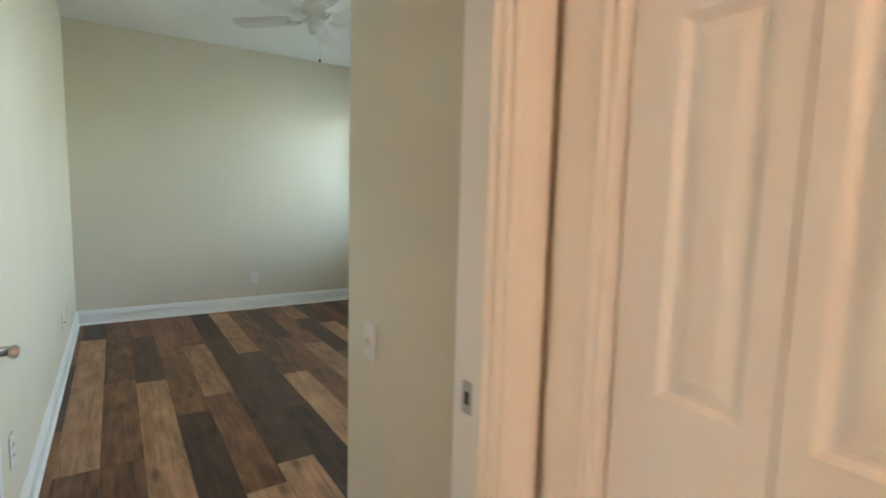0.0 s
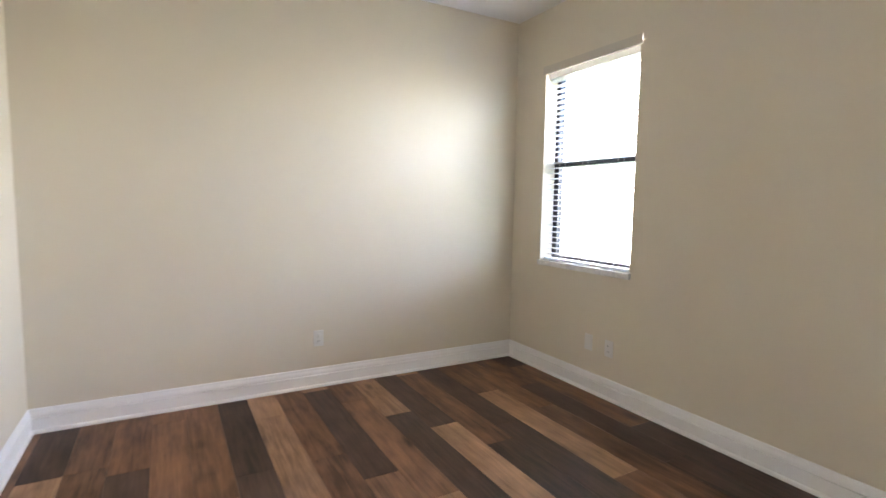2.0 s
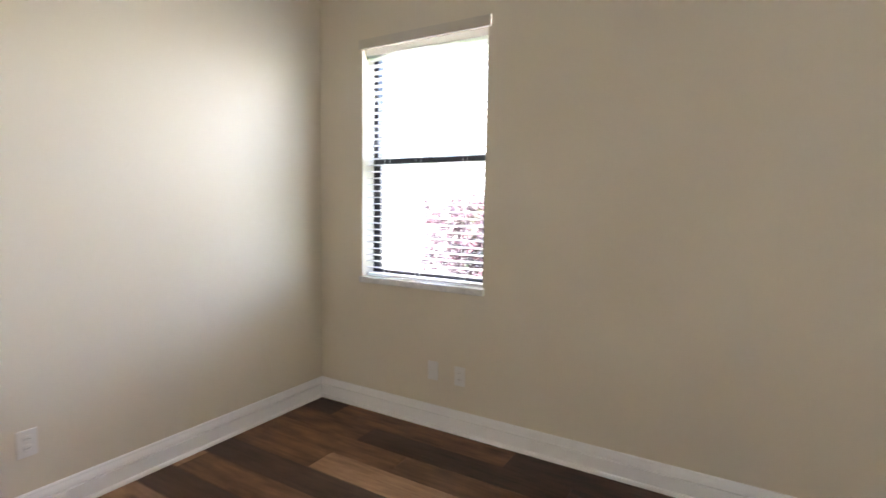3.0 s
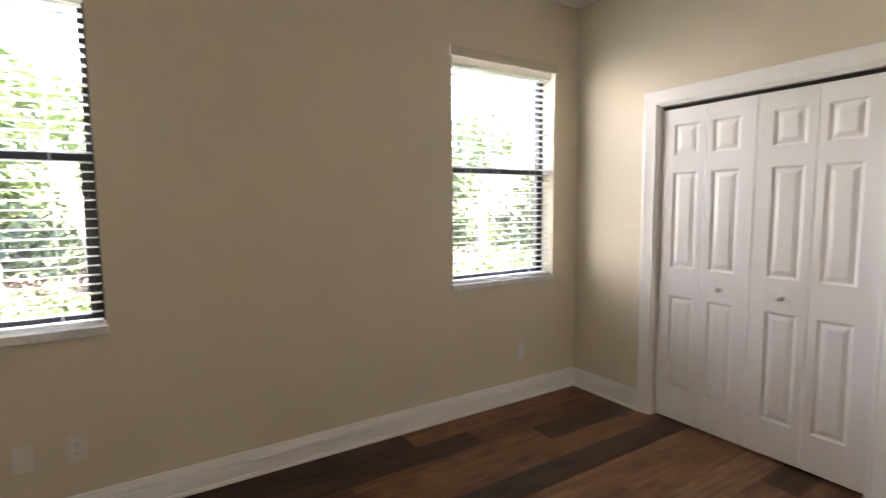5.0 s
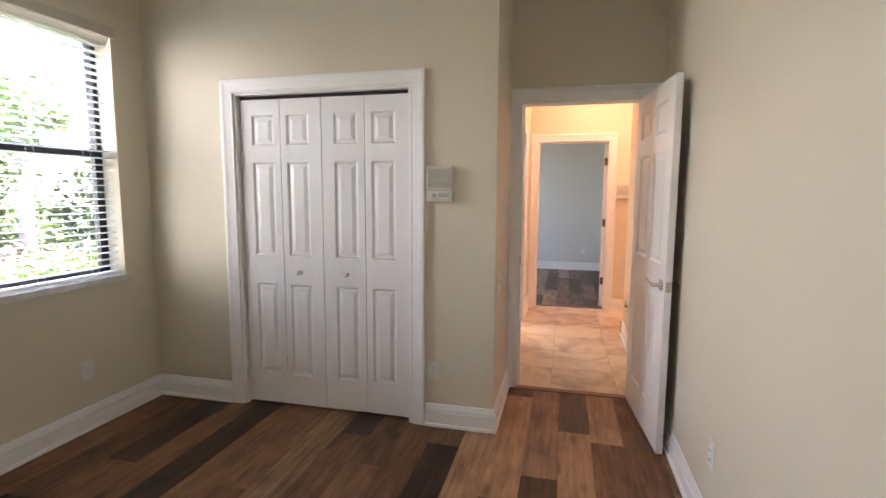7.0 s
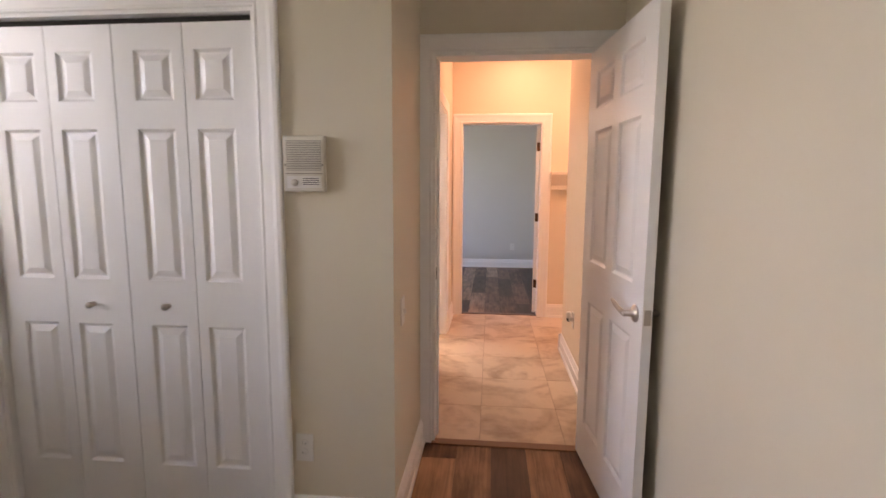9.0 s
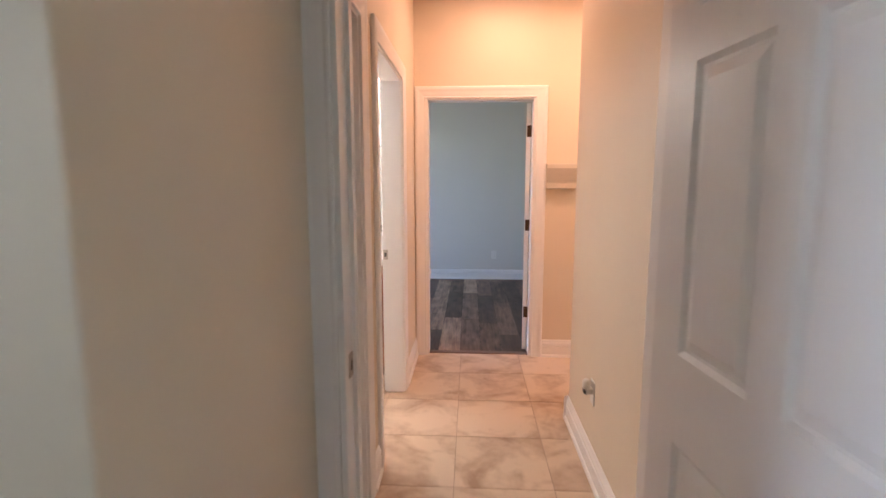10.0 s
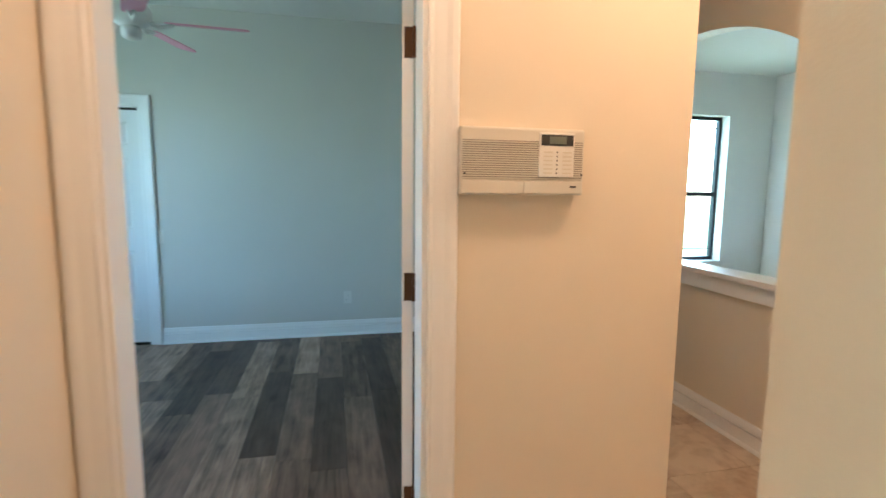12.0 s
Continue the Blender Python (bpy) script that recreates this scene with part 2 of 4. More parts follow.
# ---- building helpers ----


def bm_box(x0, x1, y0, y1, z0, z1, bm=None, bevel=0.0):
    own = bmesh.new()
    bmesh.ops.create_cube(own, size=1.0, matrix=Matrix.Translation(((x0 + x1) / 2, (y0 + y1) / 2, (z0 + z1) / 2)) @ Matrix.Diagonal((x1 - x0, y1 - y0, z1 - z0, 1)))
    if bevel:
        bmesh.ops.bevel(own, geom=own.edges[:], offset=bevel, segments=2, affect="EDGES", profile=0.6)
    return join(bm, own)


def join(bm, own, m=None):
    if m is not None:
        bmesh.ops.transform(own, matrix=m, verts=own.verts)
    if bm is None:
        return own
    tmp = bpy.data.meshes.new("tmp")
    own.to_mesh(tmp)
    own.free()
    bm.from_mesh(tmp)
    bpy.data.meshes.remove(tmp)
    return bm


def bm_cyl(r0, r1, h, seg=20, m=Matrix(), bm=None):
    """A round post from the origin up its own z."""
    own = bmesh.new()
    bmesh.ops.create_cone(own, cap_ends=True, segments=seg, radius1=r0, radius2=r1, depth=h, matrix=Matrix.Translation((0, 0, h / 2)))
    return join(bm, own, m)


def bm_turn(profile, seg=24, m=Matrix(), bm=None):
    """A turned body from (radius, height) pairs round its own z."""
    own = bmesh.new()
    rings = []
    for r, z in profile:
        rings.append([own.verts.new((max(r, 1e-4) * math.cos(2 * math.pi * k / seg), max(r, 1e-4) * math.sin(2 * math.pi * k / seg), z)) for k in range(seg)])
    for a, b in zip(rings, rings[1:]):
        for k in range(seg):
            own.faces.new((a[k], a[(k + 1) % seg], b[(k + 1) % seg], b[k])).smooth = True
    own.faces.new(rings[0][::-1])
    own.faces.new(rings[-1])
    return join(bm, own, m)


def bm_tube(points, r, seg=10, bm=None):
    """A bent round bar through points."""
    own = bmesh.new()
    pts = [Vector(p) for p in points]
    rings = []
    for i, p in enumerate(pts):
        d = (pts[min(i + 1, len(pts) - 1)] - pts[max(i - 1, 0)]).normalized()
        q = d.to_track_quat("Z", "Y")
        rr = r[i] if isinstance(r, (list, tuple)) else r
        rings.append([own.verts.new(p + q @ Vector((rr * math.cos(2 * math.pi * k / seg), rr * math.sin(2 * math.pi * k / seg), 0))) for k in range(seg)])
    for a, b in zip(rings, rings[1:]):
        for k in range(seg):
            own.faces.new((a[k], a[(k + 1) % seg], b[(k + 1) % seg], b[k])).smooth = True
    own.faces.new(rings[0][::-1])
    own.faces.new(rings[-1])
    return join(bm, own)


def part(name, bm, material, parent=None, label=""):
    me = bpy.data.meshes.new(name)
    bmesh.ops.recalc_face_normals(bm, faces=bm.faces)
    bm.to_mesh(me)
    bm.free()
    me.materials.append(material)
    ob = new(name, me)
    if parent is not None:
        ob.parent = parent
    if label:
        tagged(ob, label)
    return ob


def thing(name, label, category, m=Matrix(), group="", kind=""):
    ob = new(name)
    ob.empty_display_size = 0.1
    ob.matrix_world = m
    return tagged(ob, label, category, group, kind)


def setting(name, bm, material, label, category):
    return tagged(part(name, bm, material), label, category, kind="structure")


def bm_wall(axis, a0, a1, b0, b1, z0, z1, openings=()):
    """A wall along axis from a0 to a1, b0 to b1 thick, with openings (from, to, bottom, top) right through."""
    bm = bmesh.new()

    def block(p, q, lo, hi):
        if q - p > 1e-4 and hi - lo > 1e-4:
            bm_box(*((p, q, b0, b1) if axis == "x" else (b0, b1, p, q)), lo, hi, bm)
    at = a0
    for p, q, lo, hi in sorted(openings):
        block(at, p, z0, z1)
        block(p, q, z0, lo)
        block(p, q, hi, z1)
        at = q
    block(at, a1, z0, z1)
    return bm


def bm_sweep(profile, path, closed=False):
    """A moulding: profile of (out, up) pairs carried along a flat path of (point, out direction, up direction)."""
    bm = bmesh.new()
    rings = [[bm.verts.new(Vector(p) + Vector(o) * a + Vector(u) * b) for a, b in profile] for p, o, u in path]
    k = len(profile)
    for r, s in zip(rings, rings[1:]):
        for i in range(k):
            bm.faces.new((r[i], r[(i + 1) % k], s[(i + 1) % k], s[i]))
    bm.faces.new(rings[0][::-1])
    bm.faces.new(rings[-1])
    return bm


BASE = [(0, 0), (0.026, 0), (0.026, 0.010), (0.022, 0.019), (0.015, 0.021), (0.016, 0.088), (0.006, 0.091), (0.006, 0.098), (0.016, 0.101),
        (0.014, 0.112), (0.010, 0.122), (0.008, 0.128), (0.008, 0.134), (0.0045, 0.141), (0, 0.142)]


def baseboard(x0, y0, x1, y1, ox, oy):
    """White moulded skirting along a wall; (ox, oy) points into the room."""
    z = (0, 0, 1)
    bm = bm_sweep(BASE, [((x0, y0, 0), (ox, oy, 0), z), ((x1, y1, 0), (ox, oy, 0), z)])
    return setting("baseboard", bm, TRIM, "white painted moulded baseboard along the wall", "baseboard")


CASE = [(0, 0), (0.012, 0), (0.014, 0.006), (0.012, 0.014), (0.014, 0.024), (0.017, 0.05), (0.021, 0.066), (0.021, 0.082), (0.016, 0.088), (0, 0.088)]


def casing(axis, face, side, a0, a1, top, parent=None, label=""):
    """Moulded casing round a door opening, on the wall face at that coordinate; side: +1 or -1, the way it stands out."""
    def v(a, z):
        return (a, face, z) if axis == "x" else (face, a, z)
    out = (0, side, 0) if axis == "x" else (side, 0, 0)
    al = Vector((1, 0, 0)) if axis == "x" else Vector((0, 1, 0))
    up = Vector((0, 0, 1))
    path = [(v(a0, 0.0), out, -al), (v(a0, top), out, -al + up), (v(a1, top), out, al + up), (v(a1, 0.0), out, al)]
    return part("casing", bm_sweep(CASE, path), TRIM, parent, label)


def bm_leaf(w, h, t, cols, rows):
    """A moulded door leaf, standing at x 0..w, y -t/2..t/2, z 0..h, with raised panels: cols and rows are (from, to) pairs."""
    bm = bmesh.new()
    for sgn in (1, -1):
        xs = sorted({0, w, *[a for c in cols for a in c]})
        zs = sorted({0, h, *[a for c in rows for a in c]})
        for x0, x1 in zip(xs, xs[1:]):
            for z0, z1 in zip(zs, zs[1:]):
                loops = [(0, 0)]
                if (x0, x1) in cols and (z0, z1) in rows:
                    loops = [(0, 0), (0.004, 0.003), (0.011, 0.009), (0.018, 0.0095), (0.042, 0.002)]
                rings = []
                for ins, dep in loops:
                    y = sgn * (t / 2 - dep)
                    rings.append([bm.verts.new(p) for p in ((x0 + ins, y, z0 + ins), (x1 - ins, y, z0 + ins), (x1 - ins, y, z1 - ins), (x0 + ins, y, z1 - ins))])
                for r, s in zip(rings, rings[1:]):
                    for i in range(4):
                        bm.faces.new((r[i], r[(i + 1) % 4], s[(i + 1) % 4], s[i]))
                bm.faces.new(rings[-1])
    e = t / 2
    for a, b in (((0, 0), (w, 0)), ((w, 0), (w, h)), ((w, h), (0, h)), ((0, h), (0, 0))):
        bm.faces.new([bm.verts.new(p) for p in ((a[0], -e, a[1]), (b[0], -e, b[1]), (b[0], e, b[1]), (a[0], e, a[1]))])
    bmesh.ops.remove_doubles(bm, verts=bm.verts, dist=1e-5)
    return bm


ROWS3 = [(0.20, 0.81), (0.995, 1.595), (1.70, 1.89)]
ROWS6 = [(0.20, 0.83), (1.03, 1.645), (1.745, 1.915)]
H = 2.85
XR, YF, YC = 3.35, 5.005, 0.735
XB = 0.99
YE = -2.74
XH = 1.04
YB = -5.98

# ---- large structure ----
WIN = [(0.975, 1.865, 0.895, 2.365), (3.745, 4.635, 0.895, 2.365)]
setting("wall_hall_side", bm_wall("y", -1.66, -0.12, -0.12, 0.0, 0, H), HALLP, "warm cream hall wall ending at the passage", "wall")
setting("wall_left", bm_wall("y", -0.12, YF + 0.2, -0.12, 0.0, 0, H), CREAM, "cream painted long bedroom wall behind the open door", "wall")
setting("wall_far", bm_wall("x", 0.0, XR, YF, YF + 0.2, 0, H), CREAM, "cream painted bedroom end wall", "wall")
setting("wall_windows", bm_wall("y", -0.12, YF + 0.2, XR, XR + 0.2, 0, H, WIN), CREAM, "cream painted outer wall with two window openings", "wall")
CLO = (1.497, 2.675, 0.0, 2.045)
setting("wall_closet", bm_wall("x", XB, XR, YC - 0.11, YC, 0, H, [CLO]), CREAM, "cream painted wall with a closet opening", "wall")
setting("wall_alcove", bm_wall("y", 0.0, YC - 0.11, XB, XB + 0.11, 0, H), CREAM, "cream painted return wall beside the doorway", "wall")
DOOR = (0.112, 0.93, 0.0, 2.056)
setting("wall_door", bm_wall("x", 0.0, XR, -0.12, 0.0, 0, H, [DOOR]), CREAM, "cream painted wall with the bedroom doorway", "wall")
LIN = (-0.80, -0.24, 0.0, 2.056)
BATH = (-2.003, -1.145, 0.0, 2.056)
setting("wall_hall", bm_wall("y", YE, -0.12, XH, XH + 0.12, 0, H, [BATH, LIN]), HALLP, "warm cream hall wall with closet and bathroom openings", "wall")
END = (0.10, 0.945, 0.0, 2.056)
setting("wall_end", bm_wall("x", -0.76, XR, YE - 0.12, YE, 0, H, [END]), HALLP, "warm cream hall end wall with a doorway", "wall")
setting("wall_blue_side", bm_wall("y", YB, YE - 0.12, -0.76, -0.64, 0, H), BLUE, "blue painted side wall of the second bedroom", "wall")
setting("wall_blue_lining", bm_wall("x", -0.64, XR, YE - 0.124, YE - 0.12, 0, H, [END]), BLUE, "pale blue inner face of the doorway wall", "wall")
CLB = (1.93, 2.84, 0.0, 2.04)
setting("wall_blue_far", bm_wall("x", -0.64, XR, YB - 0.2, YB, 0, H, [CLB]), BLUE, "pale blue painted end wall of the second bedroom", "wall")
# The opening here is added and unseen; it only lets daylight in.
setting("wall_blue_outer", bm_wall("y", YB - 0.2, YE, XR, XR + 0.2, 0, H, [(-5.2, -3.9, 0.895, 2.365)]), BLUE, "pale blue outer wall with an unseen opening added for daylight", "wall")
setting("wall_bath_outer", bm_wall("y", YE, -0.12, XR, XR + 0.2, 0, H), CREAM, "painted outer wall of the bathroom", "wall")
# passage and stair side
XS = -1.81
bm = bmesh.new()
A0, A1 = -5.4, -2.9
bm_box(XS - 0.12, XS, YB, A0, 0, H, bm)
bm_box(XS - 0.12, XS, A1, -1.74, 0, H, bm)
bm_box(XS - 0.12, XS, A0, A1, 0, 0.89, bm)
seg = 40
for k in range(seg):
    y0, y1 = A0 + (A1 - A0) * k / seg, A0 + (A1 - A0) * (k + 1) / seg
    u0, u1 = (2 * k / seg - 1), (2 * (k + 1) / seg - 1)
    z0, z1 = 1.32 + 1.01 * math.sqrt(max(0, 1 - u0 * u0)), 1.32 + 1.01 * math.sqrt(max(0, 1 - u1 * u1))
    own = bmesh.new()
    vs = [own.verts.new(p) for x in (XS - 0.12, XS) for p in ((x, y0, z0), (x, y1, z1), (x, y1, H), (x, y0, H))]
    for f in ((0, 1, 2, 3), (4, 5, 6, 7), (0, 1, 5, 4), (2, 3, 7, 6)):
        own.faces.new([vs[i] for i in f])
    join(bm, own)
setting("wall_arch", bm, HALLP, "warm cream half wall under an arched opening", "wall")
setting("wall_passage", bm_wall("x", -4.48, -0.12, -1.78, -1.66, 0, H), HALLP, "warm cream passage wall", "wall")
setting("wall_passage_end", bm_wall("x", XS, -0.76, YB - 0.2, YB, 0, H), HALLP, "warm cream wall closing the passage", "wall")
WST = (-3.81, -3.05, 0.62, 2.19)
setting("wall_stair", bm_wall("x", -5.0, XS - 0.12, YB - 0.2, YB, 0, H, [WST]), TRIM, "white painted wall with a tall narrow window", "wall")
setting("wall_stair_side", bm_wall("y", YB, -1.74, -4.48, -4.36, 0, H), TRIM, "white painted side wall", "wall")

bm = bmesh.new()
bm_box(-0.12, XR + 0.2, -0.12, YF + 0.2, H, H + 0.1, bm)
setting("ceiling", bm, CEIL, "white textured bedroom ceiling", "ceiling")
setting("ceiling_hall", bm_box(-5.12, XR + 0.2, YB - 0.2, -0.12, H, H + 0.1), CEIL, "white textured hall ceiling", "ceiling")
setting("ceiling_stair", bm_box(-4.36, XS - 0.12, YB, -1.74, 2.63, 2.7), CEIL, "white ceiling over the stair", "ceiling")
setting("floor", bm_box(0, XR, 0.0, YF, -0.10, -0.006), DARK, "subfloor under the vinyl planks", "floor")
setting("floor_blue", bm_box(-0.64, XR, YB, YE - 0.06, -0.10, -0.006), DARK, "subfloor under the vinyl planks of the second bedroom", "floor")
setting("floor_hall", bm_box(-5.0, XR, YE - 0.06, 0.0, -0.10, -0.004), GROUT, "grouted bed under the stone tiles", "floor")
setting("floor_passage", bm_box(-5.0, -0.64, YB, YE - 0.06, -0.10, -0.004), GROUT, "grouted bed under the passage tiles", "floor")
# Near-black sheet gives the closet inside its shade by colour.
setting("closet_shade", bm_box(XB + 0.11, XR, 0.02, 0.05, 0, H), DARK, "near-black sheet standing for the shade inside the closet", "wall")
# Unseen sheet, added to keep outdoor light from leaking under these doors.
setting("closet_block_blue", bm_box(CLB[0] - 0.1, CLB[1] + 0.1, YB - 0.26, YB - 0.21, -0.1, 2.3), DARK, "near-black sheet added to block outdoor light behind the second bedroom's closet doors", "wall")
setting("linen_back", bm_box(XH + 0.5, XH + 0.53, -1.2, -0.14, 0, H), TRIM, "white closet back", "wall")
setting("wall_tub_back", bm_box(XH + 0.53, XR, -0.50, -0.46, 0, H), SHOWER, "grey stone tiled shower back wall", "wall")

# baseboards
baseboard(0, -0.12 + 0.14, 0, YF, 1, 0)
baseboard(0, YF, XR, YF, 0, -1)
baseboard(XR, YF, XR, YC, -1, 0)
baseboard(XR, YC, CLO[1] + 0.09, YC, 0, 1)
baseboard(CLO[0] - 0.09, YC, XB - 0.026, YC, 0, 1)
baseboard(XB, YC + 0.026, XB, 0, -1, 0)
baseboard(0, -0.12, 0, -1.66 - 0.026, 1, 0)
baseboard(0.026, -1.66, -0.10, -1.66, 0, -1)
baseboard(XH, BATH[0] - 0.09, XH, YE, -1, 0)
baseboard(XH, LIN[0] - 0.09, XH, BATH[1] + 0.09, -1, 0)
baseboard(END[0] - 0.09, YE, -0.76 - 0.026, YE, 0, 1)
baseboard(-0.76, YE + 0.026, -0.76, YB, -1, 0)
baseboard(XS, -1.74, XS, YB, 1, 0)
baseboard(-0.64, YB, CLB[0] - 0.09, YB, 0, 1)
cap = thing("ledge_cap", "white painted wooden cap on the half wall", "ledge", kind="structure")
part("cap_board", bm_box(XS - 0.16, XS + 0.04, A0, A1, 0.89, 0.92, bevel=0.004), TRIM, cap)
part("apron", bm_box(XS + 0.0, XS + 0.018, A0, A1, 0.80, 0.89, bevel=0.003), TRIM, cap)


# ---- door frames ----
def door_frame(name, axis, b0, b1, op, label, faces=(1, 1)):
    """Jambs, stops and casings of a doorway through a wall from b0 to b1."""
    a0, a1, _, top = op
    th = thing(name, label, "door frame", kind="structure")

    def bx(p, q, r, s, z0, z1):
        return bm_box(*((p, q, r, s) if axis == "x" else (r, s, p, q)), z0, z1, bevel=0.0015)
    part("jamb", bx(a0, a0 + 0.016, b0 - 0.002, b1 + 0.002, 0, top - 0.016), TRIM, th)
    part("jamb", bx(a1 - 0.016, a1, b0 - 0.002, b1 + 0.002, 0, top - 0.016), TRIM, th)
    part("head_jamb", bx(a0, a1, b0 - 0.002, b1 + 0.002, top - 0.016, top), TRIM, th)
    if faces[0]:
        casing(axis, b0 - 0.001, -1, a0, a1, top - 0.002, th)
    if faces[1]:
        casing(axis, b1 + 0.001, 1, a0, a1, top - 0.002, th)
    return th


def strike_plate(parent, cx, cy, cz, nx):
    """Nickel strike let into a jamb."""
    part("strike_plate", bm_box(cx - 0.0025, cx + 0.0025, cy - 0.016, cy + 0.016, cz - 0.032, cz + 0.032, bevel=0.001), NICKEL, parent)
    part("latch_hole", bm_box(cx - 0.003, cx + 0.003, cy - 0.007, cy + 0.007, cz - 0.013, cz + 0.013), DARK, parent)


fr = door_frame("door_frame_1", "x", -0.12, 0.0, DOOR, "white painted bedroom door frame and casing")
part("stop", bm_box(DOOR[1] - 0.028, DOOR[1] - 0.0165, -0.105, -0.075, 0, 2.038), TRIM, fr)
strike_plate(fr, DOOR[1] - 0.0175, -0.048, 0.935, -1)
part("threshold", bm_box(DOOR[0], DOOR[1], -0.03, 0.03, -0.004, 0.007, bevel=0.003), surface("wood threshold", (0.2, 0.1, 0.05), 0.4, vary=0.2), fr, "brown wooden threshold strip")
fr = door_frame("door_frame_2", "x", YE - 0.12, YE, END, "white painted frame of the blue bedroom door")
part("threshold", bm_box(END[0], END[1], YE - 0.09, YE - 0.03, -0.004, 0.007, bevel=0.003), surface("brown threshold", (0.16, 0.10, 0.07), 0.4, vary=0.2), fr, "brown wooden threshold strip")
fr = door_frame("door_frame_3", "y", XH, XH + 0.12, BATH, "white painted bathroom door frame and casing")
strike = part("strike_plate", bm_box(1.135, 1.167, BATH[0] + 0.0155, BATH[0] + 0.0185, 0.91, 0.975, bevel=0.001), NICKEL, fr)
part("latch_hole", bm_box(1.144, 1.158, BATH[0] + 0.016, BATH[0] + 0.019, 0.93, 0.956), DARK, fr)
door_frame("door_frame_4", "y", XH, XH + 0.12, LIN, "white painted hall closet frame and casing", (1, 0))
door_frame("door_frame_5", "x", YC - 0.11, YC, CLO, "white painted closet frame and casing", (0, 1))
door_frame("door_frame_6", "x", YB - 0.2, YB, CLB, "white painted closet frame in the blue bedroom", (0, 1))


# ---- doors ----
def round_knob(name, m, parent, material=NICKEL):
    return part(name, bm_turn([(0.004, 0), (0.011, 0.001), (0.011, 0.003), (0.005, 0.006), (0.005, 0.014), (0.012, 0.018), (0.0145, 0.024), (0.012, 0.031), (0.004, 0.034)], 16, m), material, parent)


def bifold(name, label, axis, line, side, a0, a1, n, knobs, top=2.004, fold=0.014):
    """A folding closet door of n leaves; the face stands at line and looks to side."""
    th = thing(name, label, "closet door")
    w = (a1 - a0 - 0.008) / n
    for k in range(n):
        c = (0.045, w - 0.085) if k % 2 else (0.085, w - 0.045)
        ang = fold * (1 if k % 2 else -1)
        bm = bm_leaf(w - 0.004, top - 0.018, 0.034, [c], ROWS3)
        if axis == "x":
            m = pose(a0 + 0.004 + k * w, line - side * 0.017, 0.018)
        else:
            m = pose(line - side * 0.017, a0 + 0.004 + k * w, 0.018, 0, 0, 90)
        leaf = part("leaf", bm, DOORP, th)
        leaf.matrix_world = m @ pose(0, -math.sin(fold) * w if k % 2 else 0, 0, 0, 0, math.degrees(ang))
        if k in knobs:
            km = pose((c[0] + c[1]) / 2, side * 0.017 if axis == "x" else -side * 0.017, 0.892, -90 if (side > 0) == (axis == "x") else 90)
            round_knob("knob", km, leaf)
    # Track kept near-black so the slit above the leaves reads as shade.
    part("top_track", bm_box(*((a0, a1, line - side * 0.03 - 0.012, line - side * 0.03 + 0.012) if axis == "x" else (line - side * 0.03 - 0.012, line - side * 0.03 + 0.012, a0, a1)), 2.008, 2.028), DARK, th)
    return th


bifold("closet_door", "white four-leaf bifold closet door with moulded panels, closed", "x", YC - 0.025, 1, CLO[0] + 0.016, CLO[1] - 0.016, 4, (1, 2))
bifold("linen_closet_door", "white bifold hall closet door with moulded panels, closed", "y", XH + 0.03, -1, LIN[0] + 0.016, LIN[1] - 0.016, 2, (0,))
bifold("blue_room_closet_door", "white bifold closet door in the blue bedroom", "x", YB - 0.025, 1, CLB[0] + 0.016, CLB[1] - 0.016, 4, (1, 2))

COLS6 = [(0.115, 0.345), (0.43, 0.66)]


def lever_set(door, x, z, t):
    """Round rose and curved lever on both faces of a door, latch in the edge."""
    for s in (1, -1):
        rose = part("rose", bm_turn([(0.033, 0), (0.033, 0.004), (0.028, 0.010), (0.012, 0.013), (0.011, 0.045), (0.004, 0.047)], 24, pose(x, s * t / 2, z, -90 * s)), NICKEL, door)
        y = s * (t / 2 + 0.042)
        part("lever", bm_tube([(x + 0.008, y, z), (x - 0.03, y, z + 0.002), (x - 0.06, y, z + 0.004), (x - 0.09, y + s * 0.002, z + 0.012), (x - 0.115, y + s * 0.006, z + 0.026)], [0.011, 0.010, 0.009, 0.009, 0.007], 12), NICKEL, door, "curved satin nickel lever")
    part("latch_plate", bm_box(0.770, 0.7735, -0.012, 0.012, z - 0.028, z + 0.028), NICKEL, door)


door = thing("bedroom_door", "white six-panel door standing open against the wall", "door", pose(DOOR[0] + 0.010, 0.012, 0.012, 0, 0, 95.4))
leaf = part("leaf", bm_leaf(0.772, 2.02, 0.035, COLS6, ROWS6), DOORP, door)
leaf.matrix_parent_inverse = Matrix()
leaf.location = (0, -0.0175, 0)
lever_set(leaf, 0.705, 0.925, 0.035)
door3 = thing("bathroom_door", "white six-panel bathroom door standing open", "door", pose(XH + 0.125, BATH[1] - 0.02, 0.012, 0, 0, 2))
leaf = part("leaf", bm_leaf(0.772, 2.02, 0.035, COLS6, ROWS6), DOORP, door3)
leaf.location = (0, 0.0, 0)
lever_set(leaf, 0.705, 0.925, 0.035)
door2 = thing("blue_room_door", "white panelled door standing open into the blue bedroom", "door", pose(END[0] + 0.022, YE - 0.125, 0.012, 0, 0, -99))
leaf = part("leaf", bm_leaf(0.742, 2.02, 0.035, COLS6[:1] + [(0.41, 0.63)], ROWS6), DOORP, door2)
leaf.location = (0.004, 0.0175, 0)
for z in (1.815, 1.065, 0.337):
    part("hinge", bm_cyl(0.007, 0.007, 0.09, 12, pose(-0.004, -0.004, z - 0.057), bm_box(0.0, 0.004, 0.0, 0.028, z - 0.057, z + 0.033)), BRONZE, door2, "dark bronze butt hinge")


